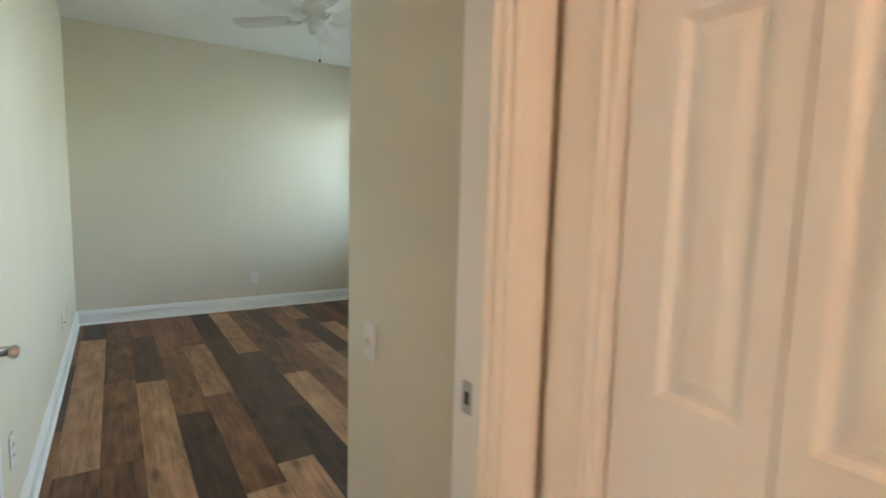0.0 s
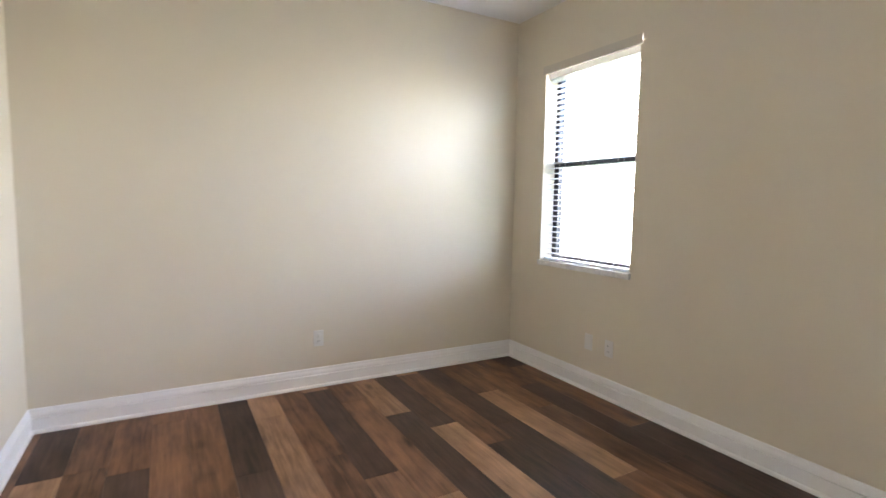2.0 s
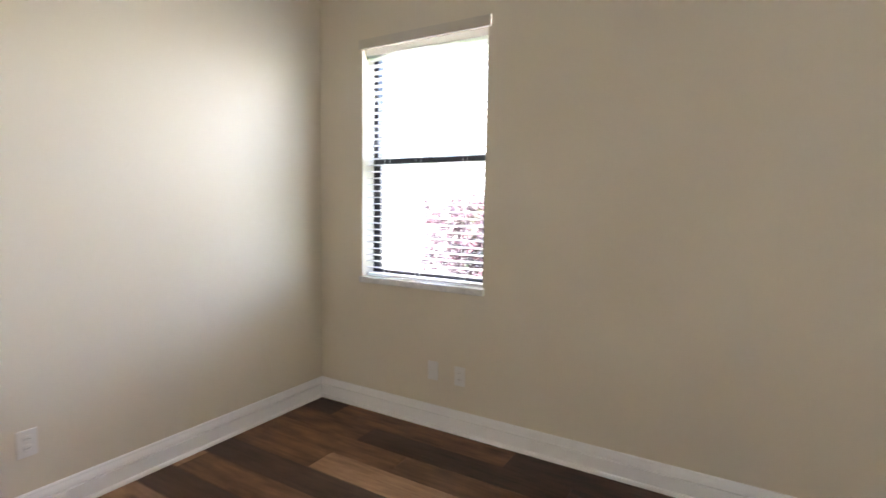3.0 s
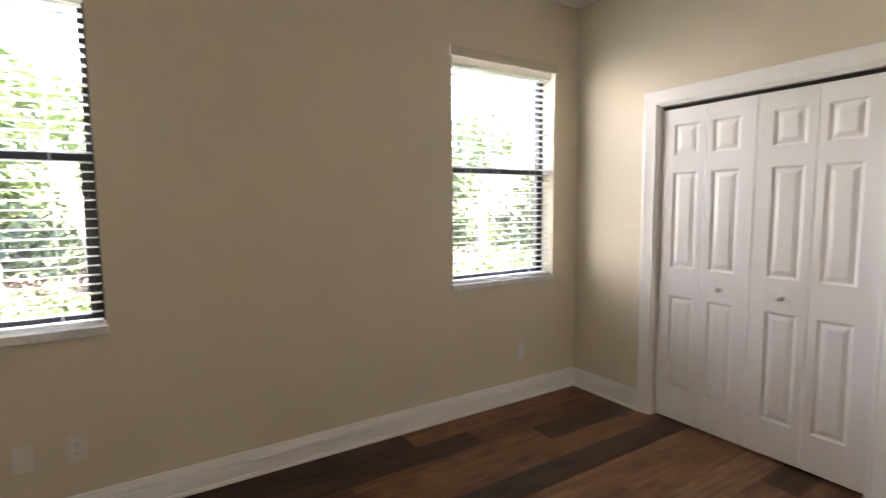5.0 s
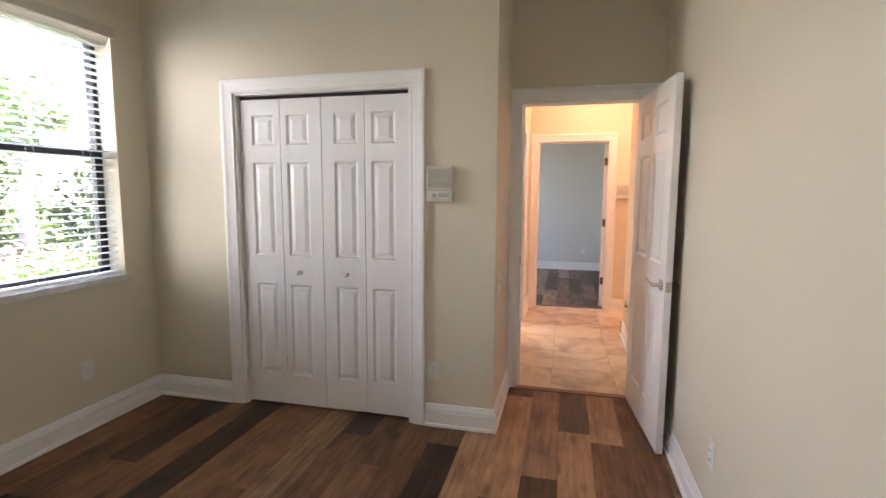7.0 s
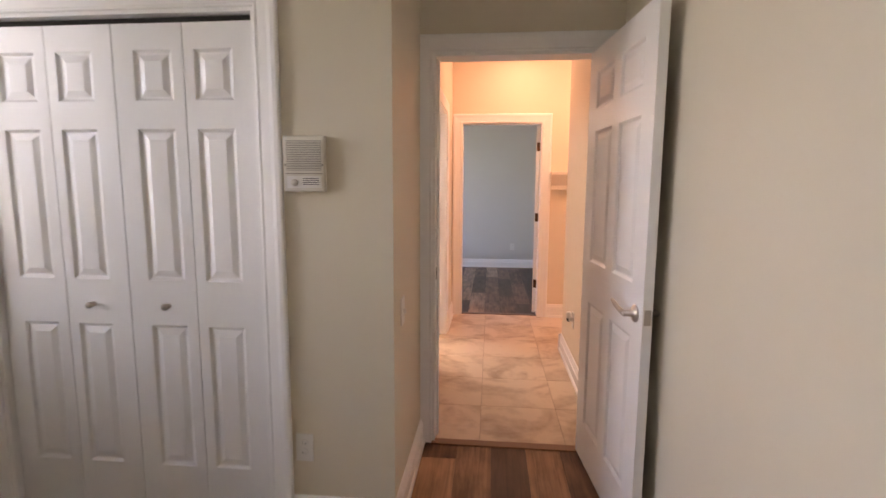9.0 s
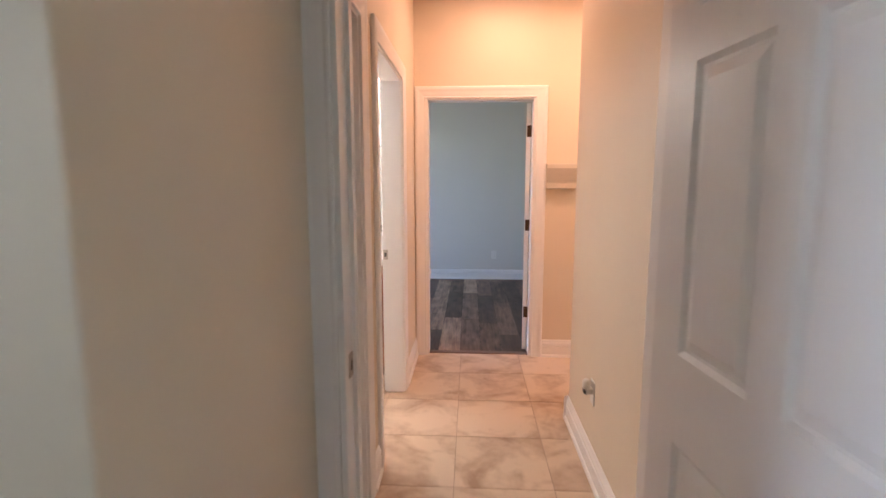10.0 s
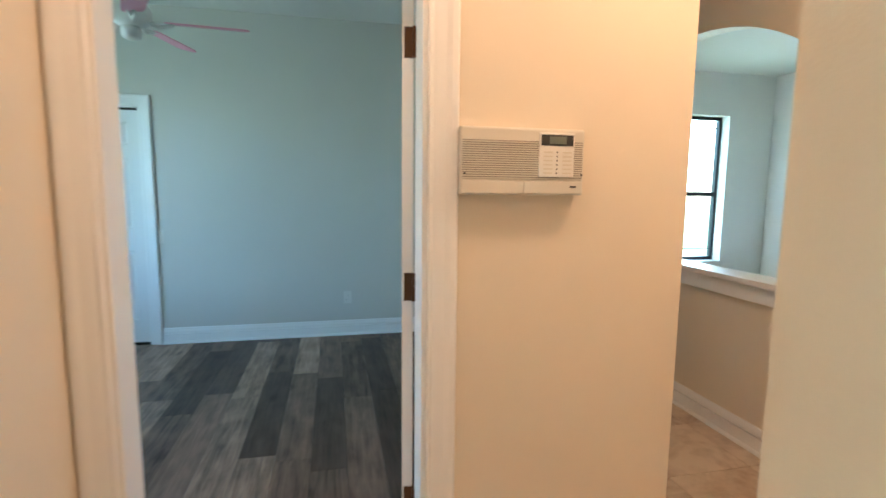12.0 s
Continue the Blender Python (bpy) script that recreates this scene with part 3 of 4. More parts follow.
# ---- windows ----
def window(name, op, label):
    """Single-hung window in the outer wall, with blind-free bronze frame, panes and stone sill."""
    y0, y1, z0, z1 = op
    th = thing(name, label, "window", kind="structure")
    X = XR + 0.12
    mid = (z0 + z1) / 2 + 0.03
    fr = bmesh.new()
    for a in ((y0, y0 + 0.035, z0, z1), (y1 - 0.035, y1, z0, z1), (y0 + 0.035, y1 - 0.035, z0, z0 + 0.04), (y0 + 0.035, y1 - 0.035, z1 - 0.035, z1)):
        bm_box(X, X + 0.06, *a, fr)
    part("window_frame", fr, FRAME, th, "dark bronze aluminium frame")
    part("meeting_rail", bm_box(X - 0.012, X + 0.04, y0 + 0.035, y1 - 0.035, mid - 0.03, mid + 0.022, bevel=0.003), FRAME, th)
    part("sash_stile", bm_box(X - 0.008, X + 0.012, y0 + 0.035, y0 + 0.06, z0 + 0.04, mid - 0.03), FRAME, th)
    part("sash_stile", bm_box(X - 0.008, X + 0.012, y1 - 0.06, y1 - 0.035, z0 + 0.04, mid - 0.03), FRAME, th)
    part("sash_latch", bm_box(X - 0.03, X - 0.012, (y0 + y1) / 2 - 0.03, (y0 + y1) / 2 + 0.03, mid - 0.008, mid + 0.01, bevel=0.003), FRAME, th)
    for a, b in ((z0 + 0.04, mid - 0.03), (mid + 0.022, z1 - 0.035)):
        p = part("pane", bm_box(X + 0.02, X + 0.024, y0 + 0.035, y1 - 0.035, a, b), GLASS, th)
        p.visible_shadow = False
    part("window_sill", bm_box(XR - 0.022, X + 0.03, y0 - 0.012, y1 + 0.012, z0 - 0.038, z0 + 0.003, bevel=0.005), SILLM, th, "white marble sill")
    return th


def blind(op):
    """Two-inch horizontal blind hung in the reveal with its slats open."""
    y0, y1, z0, z1 = op
    th = thing("window_blind", "white two-inch horizontal blind, lowered with slats open", "blind", group="window blinds")
    x = XR + 0.055
    part("valance", bm_box(XR - 0.016, XR - 0.004, y0 - 0.02, y1 + 0.02, z1 - 0.012, z1 + 0.050, bevel=0.003), VAL, th)
    part("head_rail", bm_box(x - 0.028, x + 0.028, y0 + 0.006, y1 - 0.006, z1 - 0.045, z1 - 0.004), SLAT, th)
    part("bottom_rail", bm_box(x - 0.026, x + 0.026, y0 + 0.01, y1 - 0.01, z0 + 0.006, z0 + 0.024, bevel=0.003), SLAT, th)
    own = bmesh.new()
    prof = [(-0.025, -0.0022), (-0.012, 0.0006), (0, 0.0015), (0.012, 0.0006), (0.025, -0.0022)]
    vs = [[own.verts.new((a, y, b + d)) for a, b in prof] for d in (0, 0.0024) for y in (y0 + 0.01, y1 - 0.01)]
    for k in range(4):
        own.faces.new((vs[0][k], vs[0][k + 1], vs[1][k + 1], vs[1][k]))
        own.faces.new((vs[2][k], vs[2][k + 1], vs[3][k + 1], vs[3][k]))
    for a, b in ((0, 2), (1, 3)):
        own.faces.new(vs[a] + vs[b][::-1])
    own.faces.new((vs[0][0], vs[1][0], vs[3][0], vs[2][0]))
    own.faces.new((vs[0][4], vs[1][4], vs[3][4], vs[2][4]))
    first = part("slat", own, SLAT, th)
    n = 33
    for k in range(n):
        s = first if k == 0 else new("slat", first.data)
        s.parent = th
        s.location = (x, 0, z0 + 0.06 + k * (z1 - z0 - 0.125) / (n - 1))
        s.rotation_euler = (0, radians(random.uniform(-2.0, 2.0) + 1.5), 0)
    for f in (0.18, 0.55, 0.82):
        y = y0 + f * (y1 - y0)
        for dx in (-0.027, 0.027):
            part("ladder_cord", bm_cyl(0.001, 0.001, z1 - z0 - 0.06, 6, pose(x + dx, y, z0 + 0.02)), SLAT, th)
    return th


window("window_1", WIN[1], "dark bronze single-hung window with a marble sill")
window("window_2", WIN[0], "dark bronze single-hung window with a marble sill")
blind(WIN[0])
blind(WIN[1])


# ---- outlets and switches ----
def plate(name, label, category, m, kind="outlet"):
    """Wall plate on the plane y = 0 of its pose, looking along +y."""
    th = thing(name, label, category, m, group="wall plates")
    part("cover_plate", bm_box(-0.036, 0.036, 0, 0.006, -0.058, 0.058, bevel=0.0025), PLASTIC, th)
    if kind == "outlet":
        for z in (-0.02, 0.02):
            rec = part("receptacle", bm_turn([(0.0165, 0), (0.0165, 0.0085), (0.015, 0.0095)], 18, pose(0, 0, z, -90)), PLASTIC, th)
            for dx in (-0.006, 0.006):
                part("slot", bm_box(dx - 0.001, dx + 0.001, 0.0085, 0.0102, z - 0.004, z + 0.005), DARK, rec)
    elif kind == "switch":
        part("toggle", bm_box(-0.005, 0.005, 0.005, 0.018, -0.012, 0.010, bevel=0.002), PLASTIC, th)
    elif kind == "cable":
        part("jack", bm_cyl(0.005, 0.004, 0.016, 12, pose(0, 0.005, 0, -90)), NICKEL, th)
    return th


OUT = "white duplex outlet on the cream wall"
plate("outlet", OUT, "outlet", pose(1.64, YF, 0.355, 0, 0, 180))
plate("outlet", OUT, "outlet", pose(XR, 3.882, 0.355, 0, 0, 90))
plate("blank_plate", "white blank cover plate on the cream wall", "wall plate", pose(XR, 4.07, 0.358, 0, 0, 90), "blank")
plate("blank_plate", "white blank cover plate on the cream wall", "wall plate", pose(XR, 1.286, 0.362, 0, 0, 90), "blank")
plate("blank_plate", "white blank cover plate on the cream wall", "wall plate", pose(0, 4.047, 0.353, 0, 0, -90), "blank")
plate("cable_plate", "white cable plate with a protruding jack", "wall plate", pose(0, 3.61, 0.353, 0, 0, -90), "cable")
plate("outlet", OUT, "outlet", pose(0, 1.46, 0.38, 0, 0, -90))
plate("outlet", "white duplex outlet beside the closet casing", "outlet", pose(1.358, YC, 0.35))
plate("light_switch", "white toggle light switch beside the doorway", "switch", pose(XB, 0.56, 0.88, 0, 0, 90), "switch")
plate("outlet", "white duplex outlet low on the blue wall", "outlet", pose(0.25, YB, 0.36))
plate("light_switch", "white switch on the blue wall beside the closet", "switch", pose(1.83, YB, 0.95), "switch")
nl = thing("night_light", "small plug-in night light with a dark sensor in an outlet", "night light", pose(0, -1.115, 0.41, 0, 0, -90))
part("cover_plate", bm_box(-0.036, 0.036, 0, 0.006, -0.058, 0.058, bevel=0.0025), PLASTIC, nl)
part("plug_body", bm_box(-0.02, 0.02, 0.006, 0.038, -0.005, 0.022, bevel=0.004), PLASTIC, nl)
part("lens", bm_turn([(0.016, 0.0), (0.019, 0.008), (0.019, 0.035), (0.014, 0.044), (0.004, 0.046)], 16, pose(0, 0.034, 0.018)), PLASTIC, nl)
part("sensor", bm_turn([(0.006, -0.03), (0.015, -0.022), (0.018, 0.0)], 16, pose(0, 0.034, 0.018)), BLACKP, nl, "dark rounded base")


ds = thing("door_stop", "small spring door stop on the baseboard", "door stop", pose(0.015, 0.70, 0.065, 0, 90))
part("spring", bm_cyl(0.006, 0.006, 0.055, 12), NICKEL, ds)
part("rubber_tip", bm_turn([(0.008, 0.055), (0.008, 0.068), (0.004, 0.07)], 12), PLASTIC, ds)


# ---- intercoms ----
ic = thing("intercom_station", "aged ivory room intercom with slotted speaker grille", "intercom", pose(1.317, YC, 1.375))
part("housing", bm_box(-0.078, 0.078, 0, 0.028, 0, 0.205, bevel=0.006), IVORY, ic)
for k in range(17):
    part("grille_bar", bm_box(-0.066, 0.066, 0.0275, 0.033, 0.080 + k * 0.0064, 0.0832 + k * 0.0064), IVORY, ic)
part("grille_back", bm_box(-0.066, 0.066, 0.0272, 0.0285, 0.078, 0.188), GREYP, ic)
part("divider", bm_box(-0.07, 0.07, 0.0275, 0.029, 0.065, 0.068), GREYP, ic)
part("control_recess", bm_box(-0.066, 0.066, 0.0275, 0.0288, 0.014, 0.058), PLASTIC, ic)
part("volume_dial", bm_turn([(0.013, 0), (0.012, 0.010), (0.004, 0.011)], 18, pose(0.036, 0.0288, 0.034, -90)), IVORY, ic)
part("button_plate", bm_box(-0.062, 0.012, 0.0285, 0.032, 0.016, 0.056, bevel=0.001), PLASTIC, ic, "white label plate with small print")
for k in range(4):
    part("legend", bm_box(-0.058, 0.004, 0.0318, 0.0325, 0.026 + k * 0.0072, 0.0285 + k * 0.0072), BLACKP, ic)
for x in (-0.070, 0.070):
    part("screw", bm_cyl(0.004, 0.004, 0.003, 10, pose(x, 0.0275, 0.098, -90)), GREYP, ic)

hub = thing("intercom_master", "grey-beige master intercom with grille, display and keypad", "intercom", pose(-0.175, YE, 1.362))
W2 = 0.19
part("housing", bm_box(-W2, W2, 0, 0.045, 0, 0.192, bevel=0.006), IVORY, hub)
part("grille_back", bm_box(-W2 + 0.006, W2 - 0.006, 0.0445, 0.046, 0.045, 0.155), GREYP, hub)
for k in range(17):
    z = 0.046 + k * 0.0064
    part("grille_bar", bm_box(-W2 + 0.006, W2 - 0.006, 0.0445, 0.048, z, z + 0.0036), IVORY, hub)
kp = part("keypad_panel", bm_box(-0.155, -0.045, 0.044, 0.052, 0.052, 0.180, bevel=0.003), PLASTIC, hub)
part("display_bezel", bm_box(-0.150, -0.050, 0.0515, 0.0535, 0.143, 0.174), BLACKP, kp)
part("display", bm_box(-0.128, -0.075, 0.0530, 0.0545, 0.148, 0.169), LCD, kp)
for r in range(6):
    for c in (-0.132, -0.072):
        part("key", bm_box(c - 0.014, c + 0.014, 0.0515, 0.0535, 0.062 + r * 0.012, 0.066 + r * 0.012), IVORY, kp)
    part("indicator", bm_box(-0.102, -0.098, 0.0515, 0.054, 0.062 + r * 0.012, 0.066 + r * 0.012), BLACKP, kp)
part("flap", bm_box(0.003, W2 - 0.004, 0.044, 0.049, 0.004, 0.040, bevel=0.002), IVORY, hub)
part("flap", bm_box(-W2 + 0.004, -0.001, 0.044, 0.049, 0.004, 0.040, bevel=0.002), IVORY, hub)
part("badge", bm_box(-0.165, -0.145, 0.0485, 0.05, 0.022, 0.027), BLACKP, hub)
for x in (-0.182, 0.178):
    part("screw", bm_cyl(0.003, 0.003, 0.003, 10, pose(x, 0.047, 0.06, -90)), BLACKP, hub)


# ---- ceiling fans ----
def ceiling_fan(name, label, m, blade_mat, r=0.56, turn=0.0, drop=0.2, chain=True):
    th = thing(name, label, "ceiling fan", m)
    part("canopy", bm_turn([(0.07, 0), (0.068, -0.02), (0.03, -0.05)], 24), FANW, th)
    part("downrod", bm_cyl(0.012, 0.012, drop, 12, pose(0, 0, -drop)), FANW, th)
    part("motor_housing", bm_turn([(0.03, -drop + 0.03), (0.09, -drop + 0.01), (0.115, -drop - 0.03), (0.115, -drop - 0.08), (0.09, -drop - 0.11), (0.05, -drop - 0.13)], 28), FANW, th)
    part("switch_housing", bm_turn([(0.05, -drop - 0.125), (0.055, -drop - 0.15), (0.05, -drop - 0.19), (0.02, -drop - 0.205)], 24), FANW, th)
    for k in range(5):
        q = pose(0, 0, -drop - 0.075, 0, 0, turn + 72 * k)
        arm = part("blade_arm", bm_tube([(0.1, 0, -0.02), (0.14, 0, -0.045), (0.19, 0.012, -0.03), (0.23, 0, -0.022)], 0.011, 8, bm_tube([(0.1, 0, -0.02), (0.14, -0.012, -0.03), (0.19, -0.02, -0.024), (0.22, -0.03, -0.02)], 0.008, 8)), FANW, th)
        arm.matrix_basis = q
        bm = bmesh.new()
        out = [(0.19, -0.05), (0.24, -0.06), (r - 0.05, -0.072), (r - 0.012, -0.055), (r, -0.02), (r, 0.02), (r - 0.012, 0.055), (r - 0.05, 0.072), (0.24, 0.06), (0.19, 0.05)]
        tilt = Matrix.Rotation(radians(12), 3, "X")
        top = [bm.verts.new(tilt @ Vector((x, y, 0.0)) + Vector((0, 0, -0.012))) for x, y in out]
        bot = [bm.verts.new(tilt @ Vector((x, y, -0.007)) + Vector((0, 0, -0.012))) for x, y in out]
        bm.faces.new(top)
        bm.faces.new(bot[::-1])
        for i in range(len(out)):
            bm.faces.new((top[i], top[(i + 1) % len(out)], bot[(i + 1) % len(out)], bot[i]))
        bl = part("blade", bm, blade_mat, th)
        bl.matrix_basis = q
    if not chain:
        return th
    part("pull_chain", bm_cyl(0.0012, 0.0012, 0.17, 6, pose(0.03, 0, -drop - 0.37)), NICKEL, th)
    part("chain_knob", bm_turn([(0.003, 0), (0.009, -0.008), (0.009, -0.02), (0.003, -0.026)], 12, pose(0.03, 0, -drop - 0.365)), BRONZE, th)
    return th


ceiling_fan("ceiling_fan", "white five-blade ceiling fan with a pull chain", pose(1.62, 2.87, H), FANW, r=0.66, turn=-10, drop=0.17)
ceiling_fan("pink_ceiling_fan", "white ceiling fan with pink blades in the blue bedroom", pose(1.53, -4.75, H), PINK, r=0.66, turn=184, drop=0.40, chain=False)

# ---- hall lamps ----
# Plain pans added out of view above the two warm lamps.
for x, y in ((0.36, -2.15), (-0.9, -2.2)):
    lp = thing("flush_light", "unseen flush ceiling light pan added above a warm lamp", "ceiling light", pose(x, y, H), group="flush lights")
    part("pan", bm_turn([(0.15, 0), (0.15, -0.03), (0.13, -0.035)], 28), FANW, lp)

# ---- bathroom ----
van = thing("vanity_cabinet", "cherry wood vanity with a stack of drawers", "vanity", pose(0, 0, 0))
VY = -2.19
part("carcass", bm_box(XH + 0.13, 2.6, -2.735, VY - 0.02, 0.09, 0.835), CHERRY, van)
part("toe_kick", bm_box(XH + 0.13, 2.6, -2.735, VY - 0.09, 0, 0.09), DARK, van)


def raised_front(name, x0, x1, z0, z1, parent):
    w, h = x1 - x0, z1 - z0
    bm = bm_leaf(w, h, 0.018, [(0.026, w - 0.026)], [(0.026, h - 0.026)])
    bmesh.ops.transform(bm, matrix=pose(x0, VY - 0.010, z0), verts=bm.verts)
    return part(name, bm, CHERRY, parent)


part("face_frame", bm_box(1.60, 1.66, VY - 0.02, VY - 0.008, 0.09, 0.835), CHERRY, van)
for z0, z1 in ((0.70, 0.822), (0.55, 0.685), (0.395, 0.535), (0.12, 0.38)):
    d = raised_front("drawer", 1.285, 1.60, z0, z1, van)
    round_knob("knob", pose(1.442, VY - 0.003, (z0 + z1) / 2, -90), d)
raised_front("false_front", 1.66, 2.12, 0.70, 0.822, van)
raised_front("cabinet_door", 1.66, 1.96, 0.12, 0.685, van)
raised_front("cabinet_door", 1.97, 2.27, 0.12, 0.685, van)
ct = thing("countertop", "white cultured marble countertop with backsplash", "countertop")
part("slab", bm_box(XH + 0.122, 2.62, -2.738, VY + 0.03, 0.835, 0.868, bevel=0.008), COUNTER, ct)
part("backsplash", bm_box(XH + 0.122, 2.62, -2.738, -2.718, 0.868, 0.975, bevel=0.004), COUNTER, ct)
part("basin_rim", bm_turn([(0.21, 0.0), (0.2, 0.006), (0.17, 0.002), (0.1, 0.001)], 28, pose(2.2, -2.45, 0.868)), COUNTER, ct)
fc = thing("faucet", "chrome two-handle bathroom faucet on the vanity", "faucet", pose(2.07, -2.62, 0.868))
part("spout", bm_tube([(0, 0, 0), (0, 0, 0.10), (0, 0.03, 0.135), (0, 0.08, 0.135), (0, 0.11, 0.11)], [0.016, 0.014, 0.013, 0.012, 0.011], 14), CHROME, fc)
for s in (-0.1, 0.1):
    hd = part("handle", bm_tube([(s, 0, 0), (s, 0, 0.05), (s * 1.1, 0.02, 0.062), (s * 1.5, 0.05, 0.066)], [0.018, 0.013, 0.010, 0.007], 12), CHROME, fc)
sp = thing("soap_bottle", "pink soap pump bottle with a white pump", "soap bottle", pose(1.84, -2.55, 0.868))
part("bottle", bm_turn([(0.03, 0), (0.034, 0.01), (0.034, 0.05), (0.024, 0.085), (0.013, 0.10)], 18), SOAP, sp)
pm = part("pump", bm_turn([(0.014, 0.10), (0.014, 0.115), (0.006, 0.118), (0.006, 0.135), (0.016, 0.137), (0.014, 0.147)], 14), PLASTIC, sp, "white pump head")
part("nozzle", bm_tube([(0, 0, 0.142), (0.03, 0.01, 0.143), (0.04, 0.013, 0.136)], 0.005, 8), PLASTIC, pm)
tw = thing("folded_towel", "white towel folded in thick loose layers on the vanity top", "towel", pose(1.83, -2.40, 0.868, 0, 0, 14))
for k, (w, d, z, dx, top) in enumerate(((0.27, 0.095, 0.0, 0.0, 0.020), (0.255, 0.088, 0.017, -0.010, 0.020), (0.21, 0.078, 0.034, -0.035, 0.022), (0.13, 0.062, 0.052, -0.065, 0.020))):
    bm = bm_box(-w, w, -d, d, 0, top, bevel=0.008)
    bmesh.ops.subdivide_edges(bm, edges=bm.edges[:], cuts=4, use_grid_fill=True)
    for v in bm.verts:
        u = v.co.x / w
        sag = 0.6 + 0.4 * math.cos(1.3 * (u + 0.35))
        v.co.z = v.co.z * (1.0 + 0.5 * noise.noise(v.co * 11 + Vector((k, 0, 0)))) + z * sag
        v.co.y += 0.010 * noise.noise(Vector((v.co.x * 7, k, 0.3)))
        v.co.x += dx
    for f in bm.faces:
        f.smooth = True
    part("fold", bm, FABRIC, tw)
orc = thing("orchid", "orange orchid with dark leaves in a tan pot", "potted plant", pose(1.42, -2.60, 0.868))
part("pot", bm_turn([(0.03, 0), (0.052, 0.02), (0.06, 0.05), (0.052, 0.085), (0.042, 0.10), (0.036, 0.095)], 20), POTM, orc)
part("stem", bm_tube([(0, 0, 0.09), (0.02, 0.01, 0.25), (0.03, 0.03, 0.38), (0.045, 0.05, 0.46), (0.06, 0.055, 0.44)], 0.003, 6), LEAFD, orc)
for a, ln in ((10, 0.19), (60, 0.13), (130, 0.16), (200, 0.15), (265, 0.14), (320, 0.18)):
    bm = bmesh.new()
    prev = None
    for i in range(7):
        f = i / 6
        w = 0.028 * math.sin(math.pi * min(0.98, f * 0.9 + 0.1)) + 0.002
        c = Vector((ln * f, 0, 0.10 + 0.07 * math.sin(f * 2.2)))
        cur = [bm.verts.new(c + Vector((0, s * w, 0.012 * abs(s)))) for s in (-1, 0, 1)]
        if prev:
            for j in range(2):
                bm.faces.new((prev[j], prev[j + 1], cur[j + 1], cur[j]))
        prev = cur
    bmesh.ops.solidify(bm, geom=bm.faces[:], thickness=0.002)
    lf = part("leaf", bm, LEAFD, orc)
    lf.rotation_euler = (0, 0, radians(a))
for fx, fy, fz, s in ((0.06, 0.06, 0.44, 1), (0.03, 0.06, 0.45, 1.1), (0.05, 0.05, 0.38, 0.8)):
    bm = bmesh.new()
    for k in range(5):
        own = bmesh.new()
        bmesh.ops.create_uvsphere(own, u_segments=8, v_segments=5, radius=1)
        join(bm, own, pose(0, 0, 0, 80, 0, 0) @ Matrix.Rotation(2 * math.pi * k / 5, 4, "Z") @ Matrix.Translation((0.022 * s, 0, 0)) @ Matrix.Diagonal((0.02 * s, 0.015 * s, 0.004, 1)))
    fl = part("blossom", bm, PETAL, orc, "orange yellow blossom")
    fl.location = (fx, fy, fz)
mr = thing("wall_mirror", "large plain mirror above the vanity", "mirror", kind="")
part("mirror_glass", bm_box(1.19, 2.12, -2.738, -2.732, 0.985, 1.965), MIRROR, mr)
vl = thing("vanity_light", "lit vanity light bar with frosted glass shades", "wall lamp")
part("back_bar", bm_box(1.35, 2.82, -2.739, -2.715, 2.33, 2.41, bevel=0.004), CHROME, vl)
for k in range(8):
    x = 1.42 + k * 0.19
    part("shade", bm_turn([(0.075, 0.0), (0.078, 0.01), (0.06, 0.10), (0.03, 0.14)], 20, pose(x, -2.62, 2.205)), SHADE, vl, "lit frosted glass shade")
XT = XR - 0.10
setting("ceiling_shower", bm_box(1.57, XT, -1.32, -0.50, 2.31, H), CEIL, "lowered white ceiling over the bathtub", "ceiling")
dl = thing("shower_downlight", "small white recessed downlight over the bathtub, unlit", "ceiling light", pose(2.55, -0.86, 2.31))
part("trim_ring", bm_turn([(0.085, 0.0), (0.085, -0.006), (0.06, -0.012), (0.058, -0.004)], 28), FANW, dl)
part("lens", bm_turn([(0.057, -0.001), (0.05, -0.007), (0.02, -0.010)], 24), PLASTIC, dl)
rod = thing("shower_curtain_rod", "chrome shower curtain rod across the tub", "curtain rod")
part("bar", bm_cyl(0.013, 0.013, XT - 1.58, 14, pose(1.575, -1.22, 1.80, 0, 90)), CHROME, rod)
part("flange", bm_turn([(0.04, 0), (0.036, 0.012), (0.015, 0.02)], 20, pose(XT - 0.001, -1.22, 1.80, 0, -90)), CHROME, rod)
cu = thing("shower_curtain", "white shower curtain drawn to one side", "shower curtain")
bm = bmesh.new()
cols = [[bm.verts.new((1.62 + 0.011 * i + 0.004 * math.sin(j + i), -1.22 + 0.028 * math.sin(i * 0.85) * (0.6 + 0.1 * j), 1.79 - 0.27 * j)) for j in range(7)] for i in range(66)]
for a, b in zip(cols, cols[1:]):
    for j in range(6):
        bm.faces.new((a[j], a[j + 1], b[j + 1], b[j])).smooth = True
bmesh.ops.solidify(bm, geom=bm.faces[:], thickness=0.003)
part("cloth", bm, CURT, cu)
tub = thing("bathtub", "white alcove bathtub behind the curtain", "bathtub")
bm = bm_box(1.58, XR, -1.28, -1.20, 0, 0.44, bevel=0.012)
part("apron", bm, COUNTER, tub)
part("basin", bm_box(1.58, XR, -1.20, -0.50, 0, 0.2), COUNTER, tub)
shelf = thing("towel_bar", "slim chrome towel bar on the shower wall", "towel bar")
part("bar", bm_cyl(0.008, 0.008, 0.5, 12, pose(XT - 0.06, -1.1, 1.19, -90)), CHROME, shelf)
